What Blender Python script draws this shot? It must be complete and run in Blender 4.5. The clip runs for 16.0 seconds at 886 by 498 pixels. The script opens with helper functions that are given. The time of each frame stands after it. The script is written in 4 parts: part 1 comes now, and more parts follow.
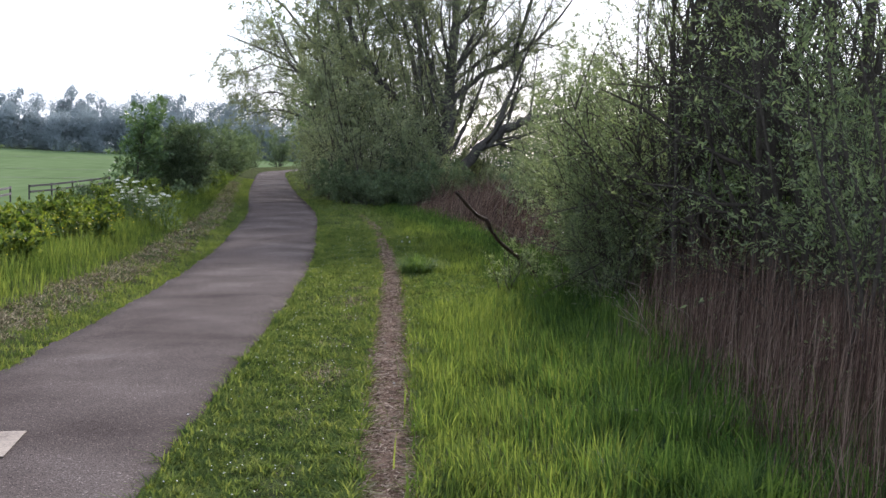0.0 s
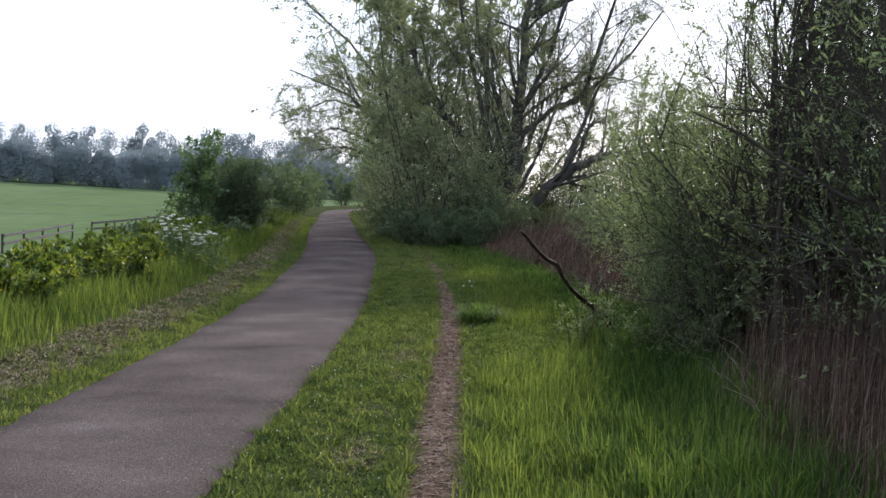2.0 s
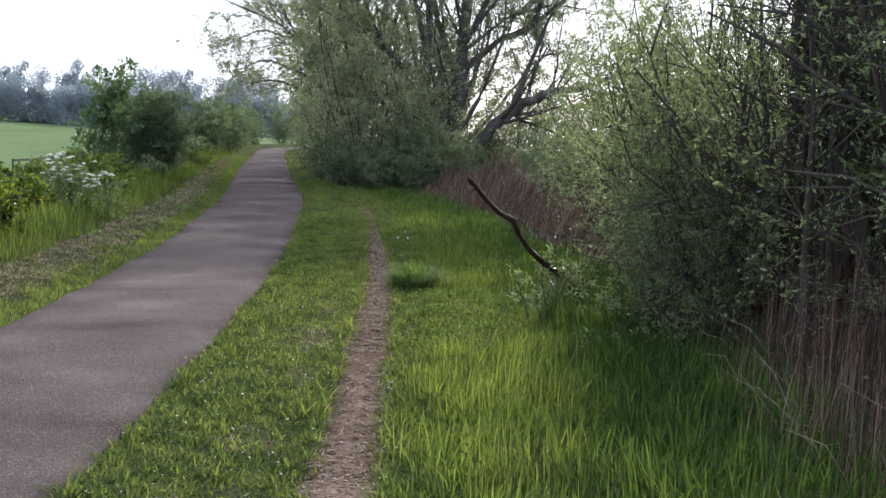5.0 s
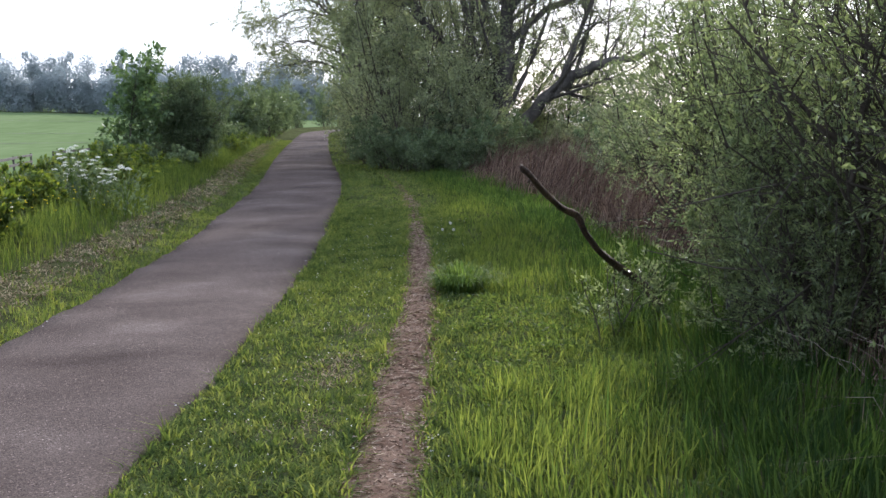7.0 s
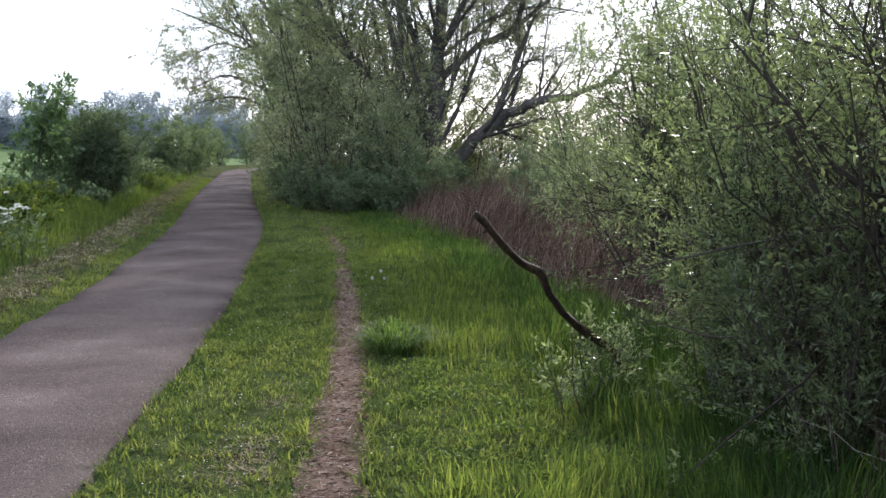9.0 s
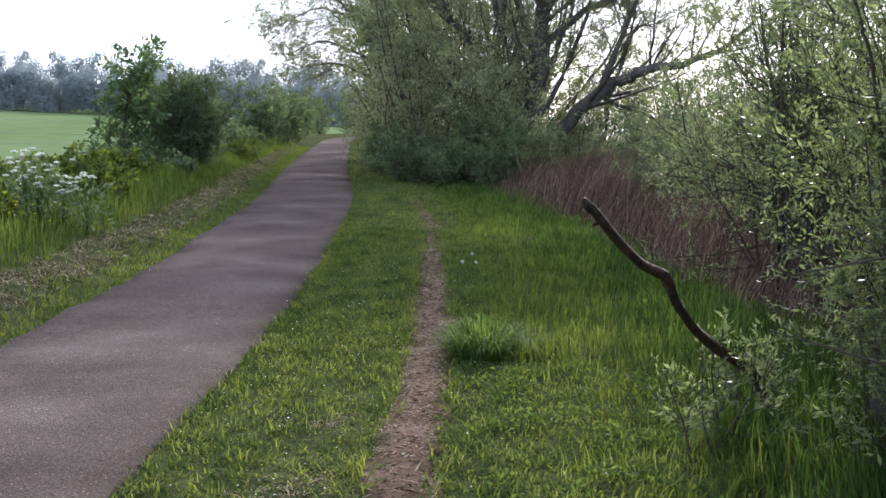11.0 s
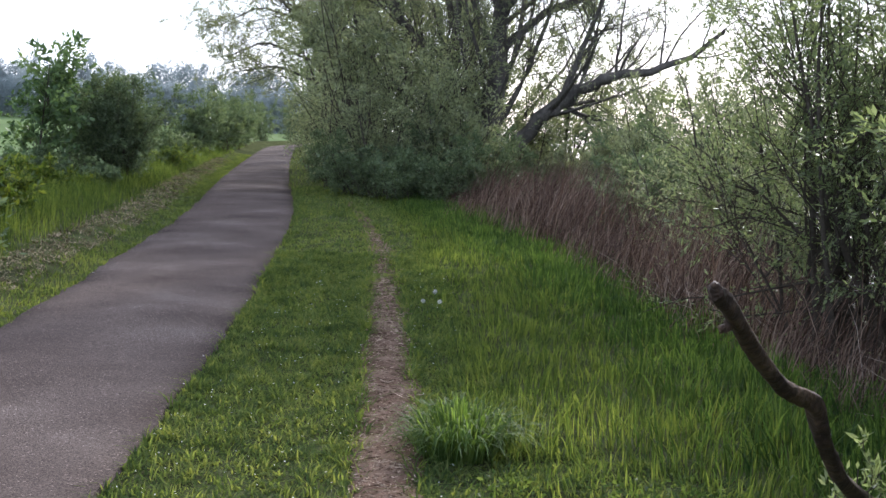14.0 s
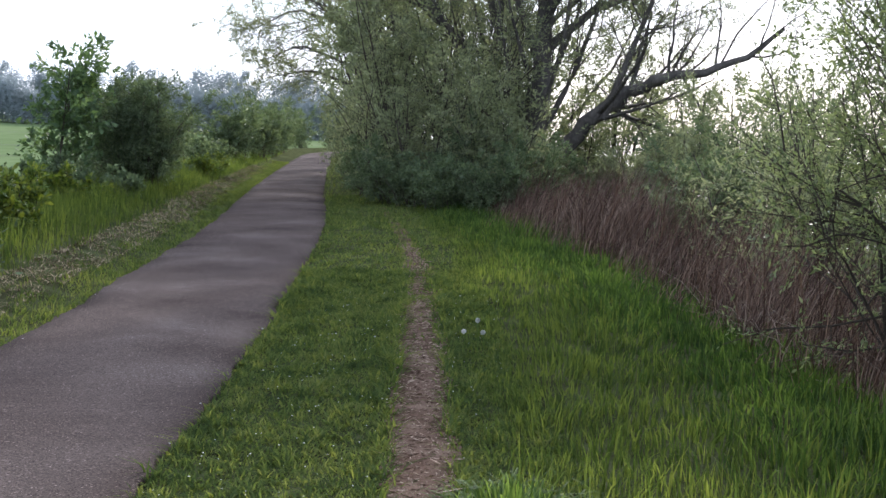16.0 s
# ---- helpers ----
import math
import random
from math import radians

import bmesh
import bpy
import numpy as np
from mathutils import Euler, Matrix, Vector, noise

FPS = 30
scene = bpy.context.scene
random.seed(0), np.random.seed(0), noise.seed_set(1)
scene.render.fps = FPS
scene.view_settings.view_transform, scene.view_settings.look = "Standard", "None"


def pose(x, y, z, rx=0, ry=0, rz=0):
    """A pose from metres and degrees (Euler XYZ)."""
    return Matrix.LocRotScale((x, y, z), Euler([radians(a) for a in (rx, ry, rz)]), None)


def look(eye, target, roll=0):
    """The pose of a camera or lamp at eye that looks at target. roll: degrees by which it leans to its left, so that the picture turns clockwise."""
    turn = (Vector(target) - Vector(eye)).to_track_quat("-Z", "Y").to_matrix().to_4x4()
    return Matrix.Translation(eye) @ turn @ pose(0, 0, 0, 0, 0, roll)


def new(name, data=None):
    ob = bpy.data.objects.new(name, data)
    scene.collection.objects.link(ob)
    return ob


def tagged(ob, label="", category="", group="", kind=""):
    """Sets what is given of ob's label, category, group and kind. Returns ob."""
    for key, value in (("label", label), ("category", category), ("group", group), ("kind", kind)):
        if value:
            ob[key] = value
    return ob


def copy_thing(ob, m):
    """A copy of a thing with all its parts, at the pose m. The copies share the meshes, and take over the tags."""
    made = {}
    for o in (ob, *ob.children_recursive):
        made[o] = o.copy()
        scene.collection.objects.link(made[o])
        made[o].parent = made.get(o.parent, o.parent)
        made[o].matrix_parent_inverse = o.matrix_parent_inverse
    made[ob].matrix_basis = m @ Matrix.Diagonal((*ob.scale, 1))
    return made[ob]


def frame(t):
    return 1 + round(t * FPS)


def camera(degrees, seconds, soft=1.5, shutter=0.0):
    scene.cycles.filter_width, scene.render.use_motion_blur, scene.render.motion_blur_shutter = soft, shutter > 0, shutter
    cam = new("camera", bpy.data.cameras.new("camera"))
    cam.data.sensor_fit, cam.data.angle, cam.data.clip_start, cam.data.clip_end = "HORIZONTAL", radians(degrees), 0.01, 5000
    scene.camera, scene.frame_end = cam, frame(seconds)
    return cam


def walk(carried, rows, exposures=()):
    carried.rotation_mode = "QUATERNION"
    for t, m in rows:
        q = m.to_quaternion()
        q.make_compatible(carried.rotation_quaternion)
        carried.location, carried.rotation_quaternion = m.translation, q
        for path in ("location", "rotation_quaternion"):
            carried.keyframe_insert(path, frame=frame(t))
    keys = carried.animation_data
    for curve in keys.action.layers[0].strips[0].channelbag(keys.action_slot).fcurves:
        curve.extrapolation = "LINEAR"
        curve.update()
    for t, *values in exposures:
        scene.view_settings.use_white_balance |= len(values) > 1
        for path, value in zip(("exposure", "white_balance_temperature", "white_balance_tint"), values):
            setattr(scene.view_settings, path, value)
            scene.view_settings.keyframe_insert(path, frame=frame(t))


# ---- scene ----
cam = camera(35.85, 16.0)
PATH = [
    (0, (0.364, -6.216, 1.677), (0.563, 3.761, 1.032), -0.08),
    (0.5, (0.352, -5.638, 1.642), (0.245, 4.332, 0.876), 0.06),
    (1, (0.367, -5.166, 1.670), (0.437, 4.792, 0.756), -0.24),
    (1.5, (0.426, -4.686, 1.657), (0.545, 5.289, 0.962), -0.38),
    (2, (0.434, -4.197, 1.626), (0.143, 5.792, 1.274), 0.35),
    (2.5, (0.419, -3.640, 1.635), (0.262, 6.347, 1.152), 0.13),
    (3, (0.434, -3.150, 1.578), (0.378, 6.829, 0.921), -0.01),
    (3.5, (0.485, -2.665, 1.618), (0.654, 7.307, 0.891), -0.11),
    (3.7, (0.483, -2.475, 1.597), (0.735, 7.493, 0.844), -0.10),
    (5.8, (0.524, 0.080, 1.608), (0.587, 10.048, 0.815), 1.07),
    (6, (0.502, 0.274, 1.634), (0.521, 10.245, 0.868), 0.27),
    (6.5, (0.494, 0.679, 1.595), (0.447, 10.644, 0.761), -0.47),
    (7, (0.538, 1.168, 1.628), (0.296, 11.120, 0.675), -1.28),
    (7.5, (0.508, 1.638, 1.614), (0.125, 11.585, 0.657), 0.04),
    (8, (0.445, 2.034, 1.640), (0.611, 12.011, 0.982), -0.87),
    (8.2, (0.435, 2.174, 1.624), (0.686, 12.149, 0.962), -1.04),
    (10.3, (0.487, 3.857, 1.602), (0.830, 13.821, 0.827), -0.15),
    (10.5, (0.501, 4.047, 1.615), (0.621, 14.012, 0.786), -0.18),
    (11, (0.515, 4.488, 1.590), (0.090, 14.440, 0.708), 0.02),
    (11.5, (0.493, 4.940, 1.619), (-0.138, 14.876, 0.685), 0.28),
    (12, (0.455, 5.326, 1.596), (-0.341, 15.259, 0.757), 0.30),
    (12.5, (0.409, 5.713, 1.623), (-0.347, 15.672, 1.121), 0.49),
    (13, (0.332, 6.133, 1.614), (-0.061, 16.111, 1.088), 1.02),
    (13.5, (0.271, 6.484, 1.626), (0.325, 16.462, 0.961), 1.00),
    (14, (0.294, 7.027, 1.606), (0.280, 16.993, 0.787), 0.70),
    (14.5, (0.287, 7.377, 1.590), (-0.084, 17.347, 0.913), 0.51),
    (15, (0.243, 7.838, 1.590), (0.183, 17.816, 0.921), 0.90),
    (15.5, (0.248, 8.214, 1.565), (0.287, 18.179, 0.732), 0.75),
    (16, (0.272, 8.653, 1.585), (-0.043, 18.618, 0.811), 0.46),
]
EXPOSURE = [(0, 0.0), (1, 0.25), (1.5, 0.12), (2, -0.28), (2.5, 0.0), (3, 0.15), (3.7, 0.2), (5.8, 0.2), (8.2, 0.2), (10.5, 0.22), (11.5, 0.15), (12.5, -0.1), (13.2, 0.0), (13.6, 0.15), (14, 0.24), (14.5, 0.0), (15, 0.12), (15.5, 0.25), (16, 0.14)]
walk(cam, [(t, look(eye, target, roll)) for t, eye, target, roll in PATH], [(t, e + 0.12, 5900, 18) for t, e in EXPOSURE])


# ---- world, sun ----
SUN_AZ, SUN_EL = 11.5, 24.5          # degrees: east of the way ahead, above the horizon
world = bpy.data.worlds.new("world")
scene.world = world
world.use_nodes = True
wn = world.node_tree
sky = wn.nodes.new("ShaderNodeTexSky")
sky.sky_type, sky.sun_disc = "NISHITA", False
sky.sun_elevation, sky.sun_rotation = radians(SUN_EL), radians(SUN_AZ)
sky.dust_density, sky.air_density, sky.ozone_density = 1.2, 1.0, 2.5
haze = wn.nodes.new("ShaderNodeMix")         # thin white cloud veil over the clear sky
haze.data_type, haze.blend_type = "RGBA", "MIX"
haze.inputs[0].default_value = 0.74
haze.inputs[7].default_value = (8.0, 8.8, 10.0, 1)
wn.links.new(sky.outputs[0], haze.inputs[6])
wn.links.new(haze.outputs[2], wn.nodes["Background"].inputs[0])
wn.nodes["Background"].inputs[1].default_value = 0.16
sun_data = bpy.data.lights.new("sun", "SUN")
sun_data.energy, sun_data.angle, sun_data.color = 5.4, radians(2.5), (1.0, 0.93, 0.82)
sun_way = Vector((math.sin(radians(SUN_AZ)) * math.cos(radians(SUN_EL)), math.cos(radians(SUN_AZ)) * math.cos(radians(SUN_EL)), math.sin(radians(SUN_EL))))
new("sun", sun_data).matrix_world = look(sun_way * 60, (0, 0, 0))


# ---- materials ----
def shader(name, colours, scale=4.0, fine=40.0, rough=0.8, bump=0.2, leafy=0.0, through_colour=None, gloss=0.3, island=0.0, detail=6.0, stretch=(1, 1, 1), span=(0.37, 0.63)):
    """A surface whose colour runs over the given stops by two scales of noise; leafy: the share of light let through."""
    m = bpy.data.materials.new(name)
    m.use_nodes = True
    t = m.node_tree
    n, l = t.nodes, t.links
    out, bsdf = n["Material Output"], n["Principled BSDF"]
    co = n.new("ShaderNodeTexCoord")
    mp = n.new("ShaderNodeMapping")
    mp.inputs["Scale"].default_value = stretch
    l.new(co.outputs["Object"], mp.inputs[0])
    big, small = n.new("ShaderNodeTexNoise"), n.new("ShaderNodeTexNoise")
    for k, sc in ((big, scale), (small, fine)):
        k.inputs["Scale"].default_value = sc
        k.inputs["Detail"].default_value = detail
        l.new(mp.outputs[0], k.inputs["Vector"])
    mix = n.new("ShaderNodeMath")
    mix.operation = "MULTIPLY_ADD"
    mix.inputs[1].default_value = 0.45
    l.new(small.outputs[0], mix.inputs[0])
    half = n.new("ShaderNodeMath")
    half.operation = "MULTIPLY"
    half.inputs[1].default_value = 0.55
    l.new(big.outputs[0], half.inputs[0])
    l.new(half.outputs[0], mix.inputs[2])
    value = mix.outputs[0]
    if island:
        geo = n.new("ShaderNodeNewGeometry")
        add = n.new("ShaderNodeMath")
        add.operation = "MULTIPLY_ADD"
        add.inputs[1].default_value = island
        l.new(geo.outputs["Random Per Island"], add.inputs[0])
        shift = n.new("ShaderNodeMath")
        shift.operation = "SUBTRACT"
        shift.inputs[1].default_value = island / 2
        l.new(value, shift.inputs[0])
        l.new(shift.outputs[0], add.inputs[2])
        value = add.outputs[0]
    ramp = n.new("ShaderNodeValToRGB")
    e = ramp.color_ramp.elements
    while len(e) < len(colours):
        e.new(0.5)
    for k, c in enumerate(colours):
        e[k].position = span[0] + (span[1] - span[0]) * k / (len(colours) - 1)
        e[k].color = (*c, 1)
    l.new(value, ramp.inputs[0])
    l.new(ramp.outputs[0], bsdf.inputs["Base Color"])
    bsdf.inputs["Roughness"].default_value = rough
    bsdf.inputs["Specular IOR Level"].default_value = gloss
    if bump:
        b = n.new("ShaderNodeBump")
        b.inputs["Strength"].default_value = bump
        b.inputs["Distance"].default_value = 0.02
        l.new(small.outputs[0], b.inputs["Height"])
        l.new(b.outputs[0], bsdf.inputs["Normal"])
    if leafy:
        tr, ms = n.new("ShaderNodeBsdfTranslucent"), n.new("ShaderNodeMixShader")
        tint = n.new("ShaderNodeMix")
        tint.data_type, tint.blend_type = "RGBA", "MULTIPLY"
        tint.inputs[0].default_value = 1.0
        tint.inputs[7].default_value = (*(through_colour or (1.6, 1.5, 0.5)), 1)
        l.new(ramp.outputs[0], tint.inputs[6])
        l.new(tint.outputs[2], tr.inputs[0])
        ms.inputs[0].default_value = leafy
        l.new(bsdf.outputs[0], ms.inputs[1])
        l.new(tr.outputs[0], ms.inputs[2])
        l.new(ms.outputs[0], out.inputs[0])
    return m


M_SOIL = shader("verge_soil", [(0.04, 0.042, 0.02), (0.062, 0.07, 0.03), (0.09, 0.1, 0.045)], 2.5, 70, 0.95, 0.8, gloss=0.0, span=(0.4, 0.6))
M_FIELD = shader("young_crop", [(0.1, 0.14, 0.06), (0.12, 0.165, 0.072), (0.145, 0.19, 0.09)], 0.05, 0.6, 0.9, 0.1, gloss=0.0, stretch=(1, 0.3, 1))
M_LINE = shader("bare_tramline", [(0.06, 0.08, 0.035), (0.1, 0.11, 0.05)], 0.5, 8, 0.95, 0.2)
M_ASPHALT = shader("worn_asphalt", [(0.043, 0.032, 0.027), (0.08, 0.061, 0.052), (0.097, 0.076, 0.065), (0.122, 0.097, 0.083), (0.18, 0.149, 0.128)], 0.7, 90, 0.95, 0.6, gloss=0.03, detail=3, span=(0.36, 0.66))
# pale and dark chippings showing in the worn surface
at_, al_ = M_ASPHALT.node_tree.nodes, M_ASPHALT.node_tree.links
cell, pale, lift = at_.new("ShaderNodeTexVoronoi"), at_.new("ShaderNodeValToRGB"), at_.new("ShaderNodeMix")
cell.inputs["Scale"].default_value = 110.0
al_.new(at_["Texture Coordinate"].outputs["Object"], cell.inputs["Vector"])
grey = at_.new("ShaderNodeRGBToBW")
al_.new(cell.outputs["Color"], grey.inputs[0])
al_.new(grey.outputs[0], pale.inputs[0])
for spot, (where, shade) in zip((0, 1), ((0.2, 0.6), (0.45, 1.0))):
    pale.color_ramp.elements[spot].position, pale.color_ramp.elements[spot].color = where, (shade, shade, shade, 1)
for where, shade in ((0.84, 1.0), (0.92, 2.3)):
    pale.color_ramp.elements.new(where).color = (shade, shade, shade, 1)
lift.data_type, lift.blend_type = "RGBA", "MULTIPLY"
lift.inputs[0].default_value = 1.0
al_.new(at_["Color Ramp"].outputs[0], lift.inputs[6])
al_.new(pale.outputs[0], lift.inputs[7])
al_.new(lift.outputs[2], at_["Principled BSDF"].inputs["Base Color"])
M_DIRT = shader("trodden_dirt", [(0.09, 0.058, 0.041), (0.148, 0.1, 0.073), (0.23, 0.165, 0.122)], 3, 90, 0.95, 0.8, gloss=0.0)
M_CHIP = shader("straw_and_chips", [(0.09, 0.058, 0.038), (0.23, 0.162, 0.113), (0.45, 0.35, 0.26)], 9, 60, 0.8, 0.0, gloss=0.05, island=0.8)
M_HAY = shader("cut_dry_grass", [(0.1, 0.075, 0.045), (0.21, 0.165, 0.1), (0.36, 0.295, 0.19)], 5, 40, 0.85, 0.0, gloss=0.0, island=0.5)
M_PAINT = shader("cream_road_paint", [(0.2, 0.16, 0.125), (0.32, 0.26, 0.2), (0.38, 0.31, 0.24)], 6, 60, 0.8, 0.3, gloss=0.1)
M_GRASS = shader("short_grass", [(0.048, 0.08, 0.032), (0.082, 0.125, 0.046), (0.145, 0.185, 0.07)], 3.0, 22, 0.7, 0.0, 0.52, (1.9, 1.62, 0.68), 0.0, 0.2, span=(0.39, 0.59))
M_TALL = shader("tall_grass", [(0.027, 0.053, 0.02), (0.045, 0.08, 0.03), (0.082, 0.125, 0.044)], 0.8, 9, 0.6, 0.0, 0.66, (2.65, 2.08, 0.85), 0.03, 0.34)
M_HERB = shader("herb_leaf", [(0.04, 0.072, 0.026), (0.068, 0.11, 0.037), (0.11, 0.155, 0.052)], 2.0, 14, 0.55, 0.0, 0.5, (1.75, 1.6, 0.7), 0.06, 0.4)
# coarse waterside blades; bush shade is put into this darker green
M_COARSE_SHADED = shader("shade_toned_waterside_grass", [(0.02, 0.044, 0.017), (0.034, 0.068, 0.025), (0.064, 0.108, 0.038)], 0.8, 9, 0.6, 0.0, 0.6, (2.35, 2.05, 0.85), 0.04, 0.4)
M_DARKGRASS = shader("tussock_grass", [(0.05, 0.09, 0.03), (0.08, 0.135, 0.046), (0.125, 0.19, 0.068)], 2, 12, 0.6, 0.0, 0.55, (1.9, 1.75, 0.7), 0.04, 0.4)
M_REED = shader("dead_reed", [(0.042, 0.026, 0.018), (0.08, 0.05, 0.036), (0.135, 0.09, 0.066), (0.24, 0.18, 0.135)], 1.2, 9, 0.7, 0.0, 0.26, (1.25, 1.1, 0.9), 0.1, 0.7, span=(0.3, 0.8))
M_STRAW = shader("bleached_stalk", [(0.16, 0.125, 0.095), (0.25, 0.2, 0.155), (0.36, 0.3, 0.24)], 2, 20, 0.7, 0.0, gloss=0.1, island=0.5)
M_BARK = shader("willow_bark", [(0.05, 0.046, 0.04), (0.09, 0.083, 0.072), (0.14, 0.13, 0.11)], 3, 28, 0.95, 0.9, gloss=0.1, stretch=(1, 1, 0.35))
M_TWIG = shader("dark_twigs", [(0.045, 0.039, 0.03), (0.085, 0.073, 0.056)], 5, 40, 0.9, 0.3, gloss=0.1)
M_DEADWOOD = shader("weathered_dead_wood", [(0.026, 0.017, 0.012), (0.055, 0.035, 0.023), (0.12, 0.078, 0.045)], 6, 45, 0.75, 0.9)
M_WILLOW = shader("willow_leaf", [(0.075, 0.115, 0.045), (0.11, 0.16, 0.06), (0.16, 0.22, 0.085)], 0.5, 6, 0.42, 0.0, 0.45, (1.4, 1.4, 0.6), 0.4, 0.4)
# dull willow leaf, lightened so its colour carries the haze before it
M_DULL_HAZED = shader("haze_lightened_willow_leaf", [(0.155, 0.18, 0.112), (0.215, 0.245, 0.15), (0.285, 0.315, 0.2)], 0.4, 5, 0.5, 0.0, 0.6, (1.28, 1.28, 0.85), 0.2, 0.4)
M_BUSH = shader("bush_leaf", [(0.105, 0.14, 0.075), (0.155, 0.2, 0.105), (0.225, 0.275, 0.15)], 0.6, 8, 0.4, 0.0, 0.55, (1.42, 1.38, 0.82), 0.32, 0.4)
M_MAPLE = shader("maple_leaf", [(0.065, 0.11, 0.054), (0.095, 0.15, 0.072), (0.135, 0.2, 0.092)], 0.7, 8, 0.45, 0.0, 0.45, (1.4, 1.4, 0.7), 0.25, 0.4)
M_HEDGE = shader("hedge_leaf", [(0.075, 0.108, 0.06), (0.112, 0.155, 0.085), (0.16, 0.21, 0.112)], 0.6, 6, 0.5, 0.0, 0.42, (1.4, 1.36, 0.85), 0.2, 0.4)
M_BRAMBLE = shader("bramble_leaf", [(0.05, 0.085, 0.02), (0.1, 0.15, 0.03), (0.17, 0.21, 0.045)], 0.7, 7, 0.5, 0.0, 0.45, (1.5, 1.4, 0.45), 0.4, 0.4)
# distance haze is put into these pale blue-grey leaf and bark colours
M_FAR_HAZE = shader("haze_tinted_leaf", [(0.27, 0.318, 0.322), (0.285, 0.333, 0.338), (0.3, 0.35, 0.355)], 0.08, 1.0, 0.9, 0.0, 0.5, (1.0, 1.0, 1.0), 0.0, 0.1)
M_FARWOOD_HAZE = shader("haze_tinted_bark", [(0.24, 0.27, 0.275), (0.27, 0.3, 0.305)], 1, 9, 0.9, 0.0, gloss=0.0)
M_FENCE = shader("grey_fence_wood", [(0.05, 0.045, 0.04), (0.09, 0.08, 0.07)], 2, 30, 0.9, 0.3)
M_PETAL = shader("white_petals", [(0.62, 0.64, 0.55), (0.8, 0.8, 0.74)], 20, 90, 0.7, 0.0, 0.3, (1, 1, 0.9), 0.2, 0.2)
M_FLUFF = shader("seed_fluff", [(0.6, 0.6, 0.56), (0.75, 0.75, 0.7)], 60, 200, 0.9, 0.0, 0.35, (1, 1, 1), 0.1)
M_YELLOW = shader("yellow_petals", [(0.6, 0.5, 0.03), (0.75, 0.62, 0.05)], 20, 90, 0.5, 0.0, 0.3, (1, 1, 0.4), 0.1, 0.2)
M_STONE = shader("pale_pebble", [(0.35, 0.33, 0.31), (0.6, 0.58, 0.55)], 20, 90, 0.8, 0.2)
M_WATER = bpy.data.materials.new("lake_water")
M_WATER.use_nodes = True
wt = M_WATER.node_tree
wb = wt.nodes["Principled BSDF"]
wb.inputs["Base Color"].default_value = (0.03, 0.04, 0.04, 1)
wb.inputs["Roughness"].default_value = 0.06
ripple, rb, rc = wt.nodes.new("ShaderNodeTexNoise"), wt.nodes.new("ShaderNodeBump"), wt.nodes.new("ShaderNodeTexCoord")
ripple.inputs["Scale"].default_value, ripple.inputs["Detail"].default_value = 5.0, 5.0
rb.inputs["Strength"].default_value, rb.inputs["Distance"].default_value = 0.5, 0.03
wt.links.new(rc.outputs["Object"], ripple.inputs["Vector"])
wt.links.new(ripple.outputs[0], rb.inputs["Height"])
wt.links.new(rb.outputs[0], wb.inputs["Normal"])


# ---- mesh helpers ----
def mesh_np(name, verts, quads=None, tris=None, material=None, smooth=False):
    me = bpy.data.meshes.new(name)
    q = np.zeros((0, 4), int) if quads is None else np.asarray(quads, int)
    t = np.zeros((0, 3), int) if tris is None else np.asarray(tris, int)
    me.vertices.add(len(verts))
    me.vertices.foreach_set("co", np.asarray(verts, np.float32).ravel())
    me.loops.add(4 * len(q) + 3 * len(t))
    me.loops.foreach_set("vertex_index", np.concatenate([q.ravel(), t.ravel()]).astype(np.int32))
    me.polygons.add(len(q) + len(t))
    starts = np.concatenate([np.arange(len(q)) * 4, 4 * len(q) + np.arange(len(t)) * 3])
    me.polygons.foreach_set("loop_start", starts.astype(np.int32))
    if smooth:
        me.polygons.foreach_set("use_smooth", np.ones(len(q) + len(t), bool))
    me.update(calc_edges=True)
    if material:
        me.materials.append(material)
    return me


def part(name, data, material, parent, label=""):
    """One mesh object from a bmesh or a mesh, under a thing or a part."""
    if isinstance(data, bmesh.types.BMesh):
        me = bpy.data.meshes.new(name)
        data.to_mesh(me)
        data.free()
        data = me
    if material and not data.materials:
        data.materials.append(material)
    ob = new(name, data)
    ob.parent = parent
    return tagged(ob, label)


def thing(name, at, label, category, group="", kind=""):
    ob = new(name)
    ob.location = at
    return tagged(ob, label, category, group, kind)


def unit(v):
    return v / (np.linalg.norm(v, axis=-1, keepdims=True) + 1e-9)


def tubes(paths):
    """Tapering tubes round (points, radii, sides), joined in one mesh's arrays."""
    verts, quads, at = [], [], 0
    for pts, rad, sides in paths:
        p, r = np.asarray(pts, float), np.asarray(rad, float)
        d = unit(np.gradient(p, axis=0))
        ref = np.where(np.abs(d[:, 2:3]) < 0.9, np.array([[0, 0, 1.0]]), np.array([[1.0, 0, 0]]))
        a = unit(np.cross(d, ref))
        b = np.cross(d, a)
        ang = np.arange(sides) * 2 * np.pi / sides
        ring = p[:, None] + r[:, None, None] * (np.cos(ang)[None, :, None] * a[:, None] + np.sin(ang)[None, :, None] * b[:, None])
        verts.append(ring.reshape(-1, 3))
        i, k = np.meshgrid(np.arange(len(p) - 1), np.arange(sides), indexing="ij")
        j = (k + 1) % sides
        quads.append((at + np.stack([i * sides + k, i * sides + j, (i + 1) * sides + j, (i + 1) * sides + k], -1)).reshape(-1, 4))
        at += len(p) * sides
    return np.concatenate(verts), np.concatenate(quads)


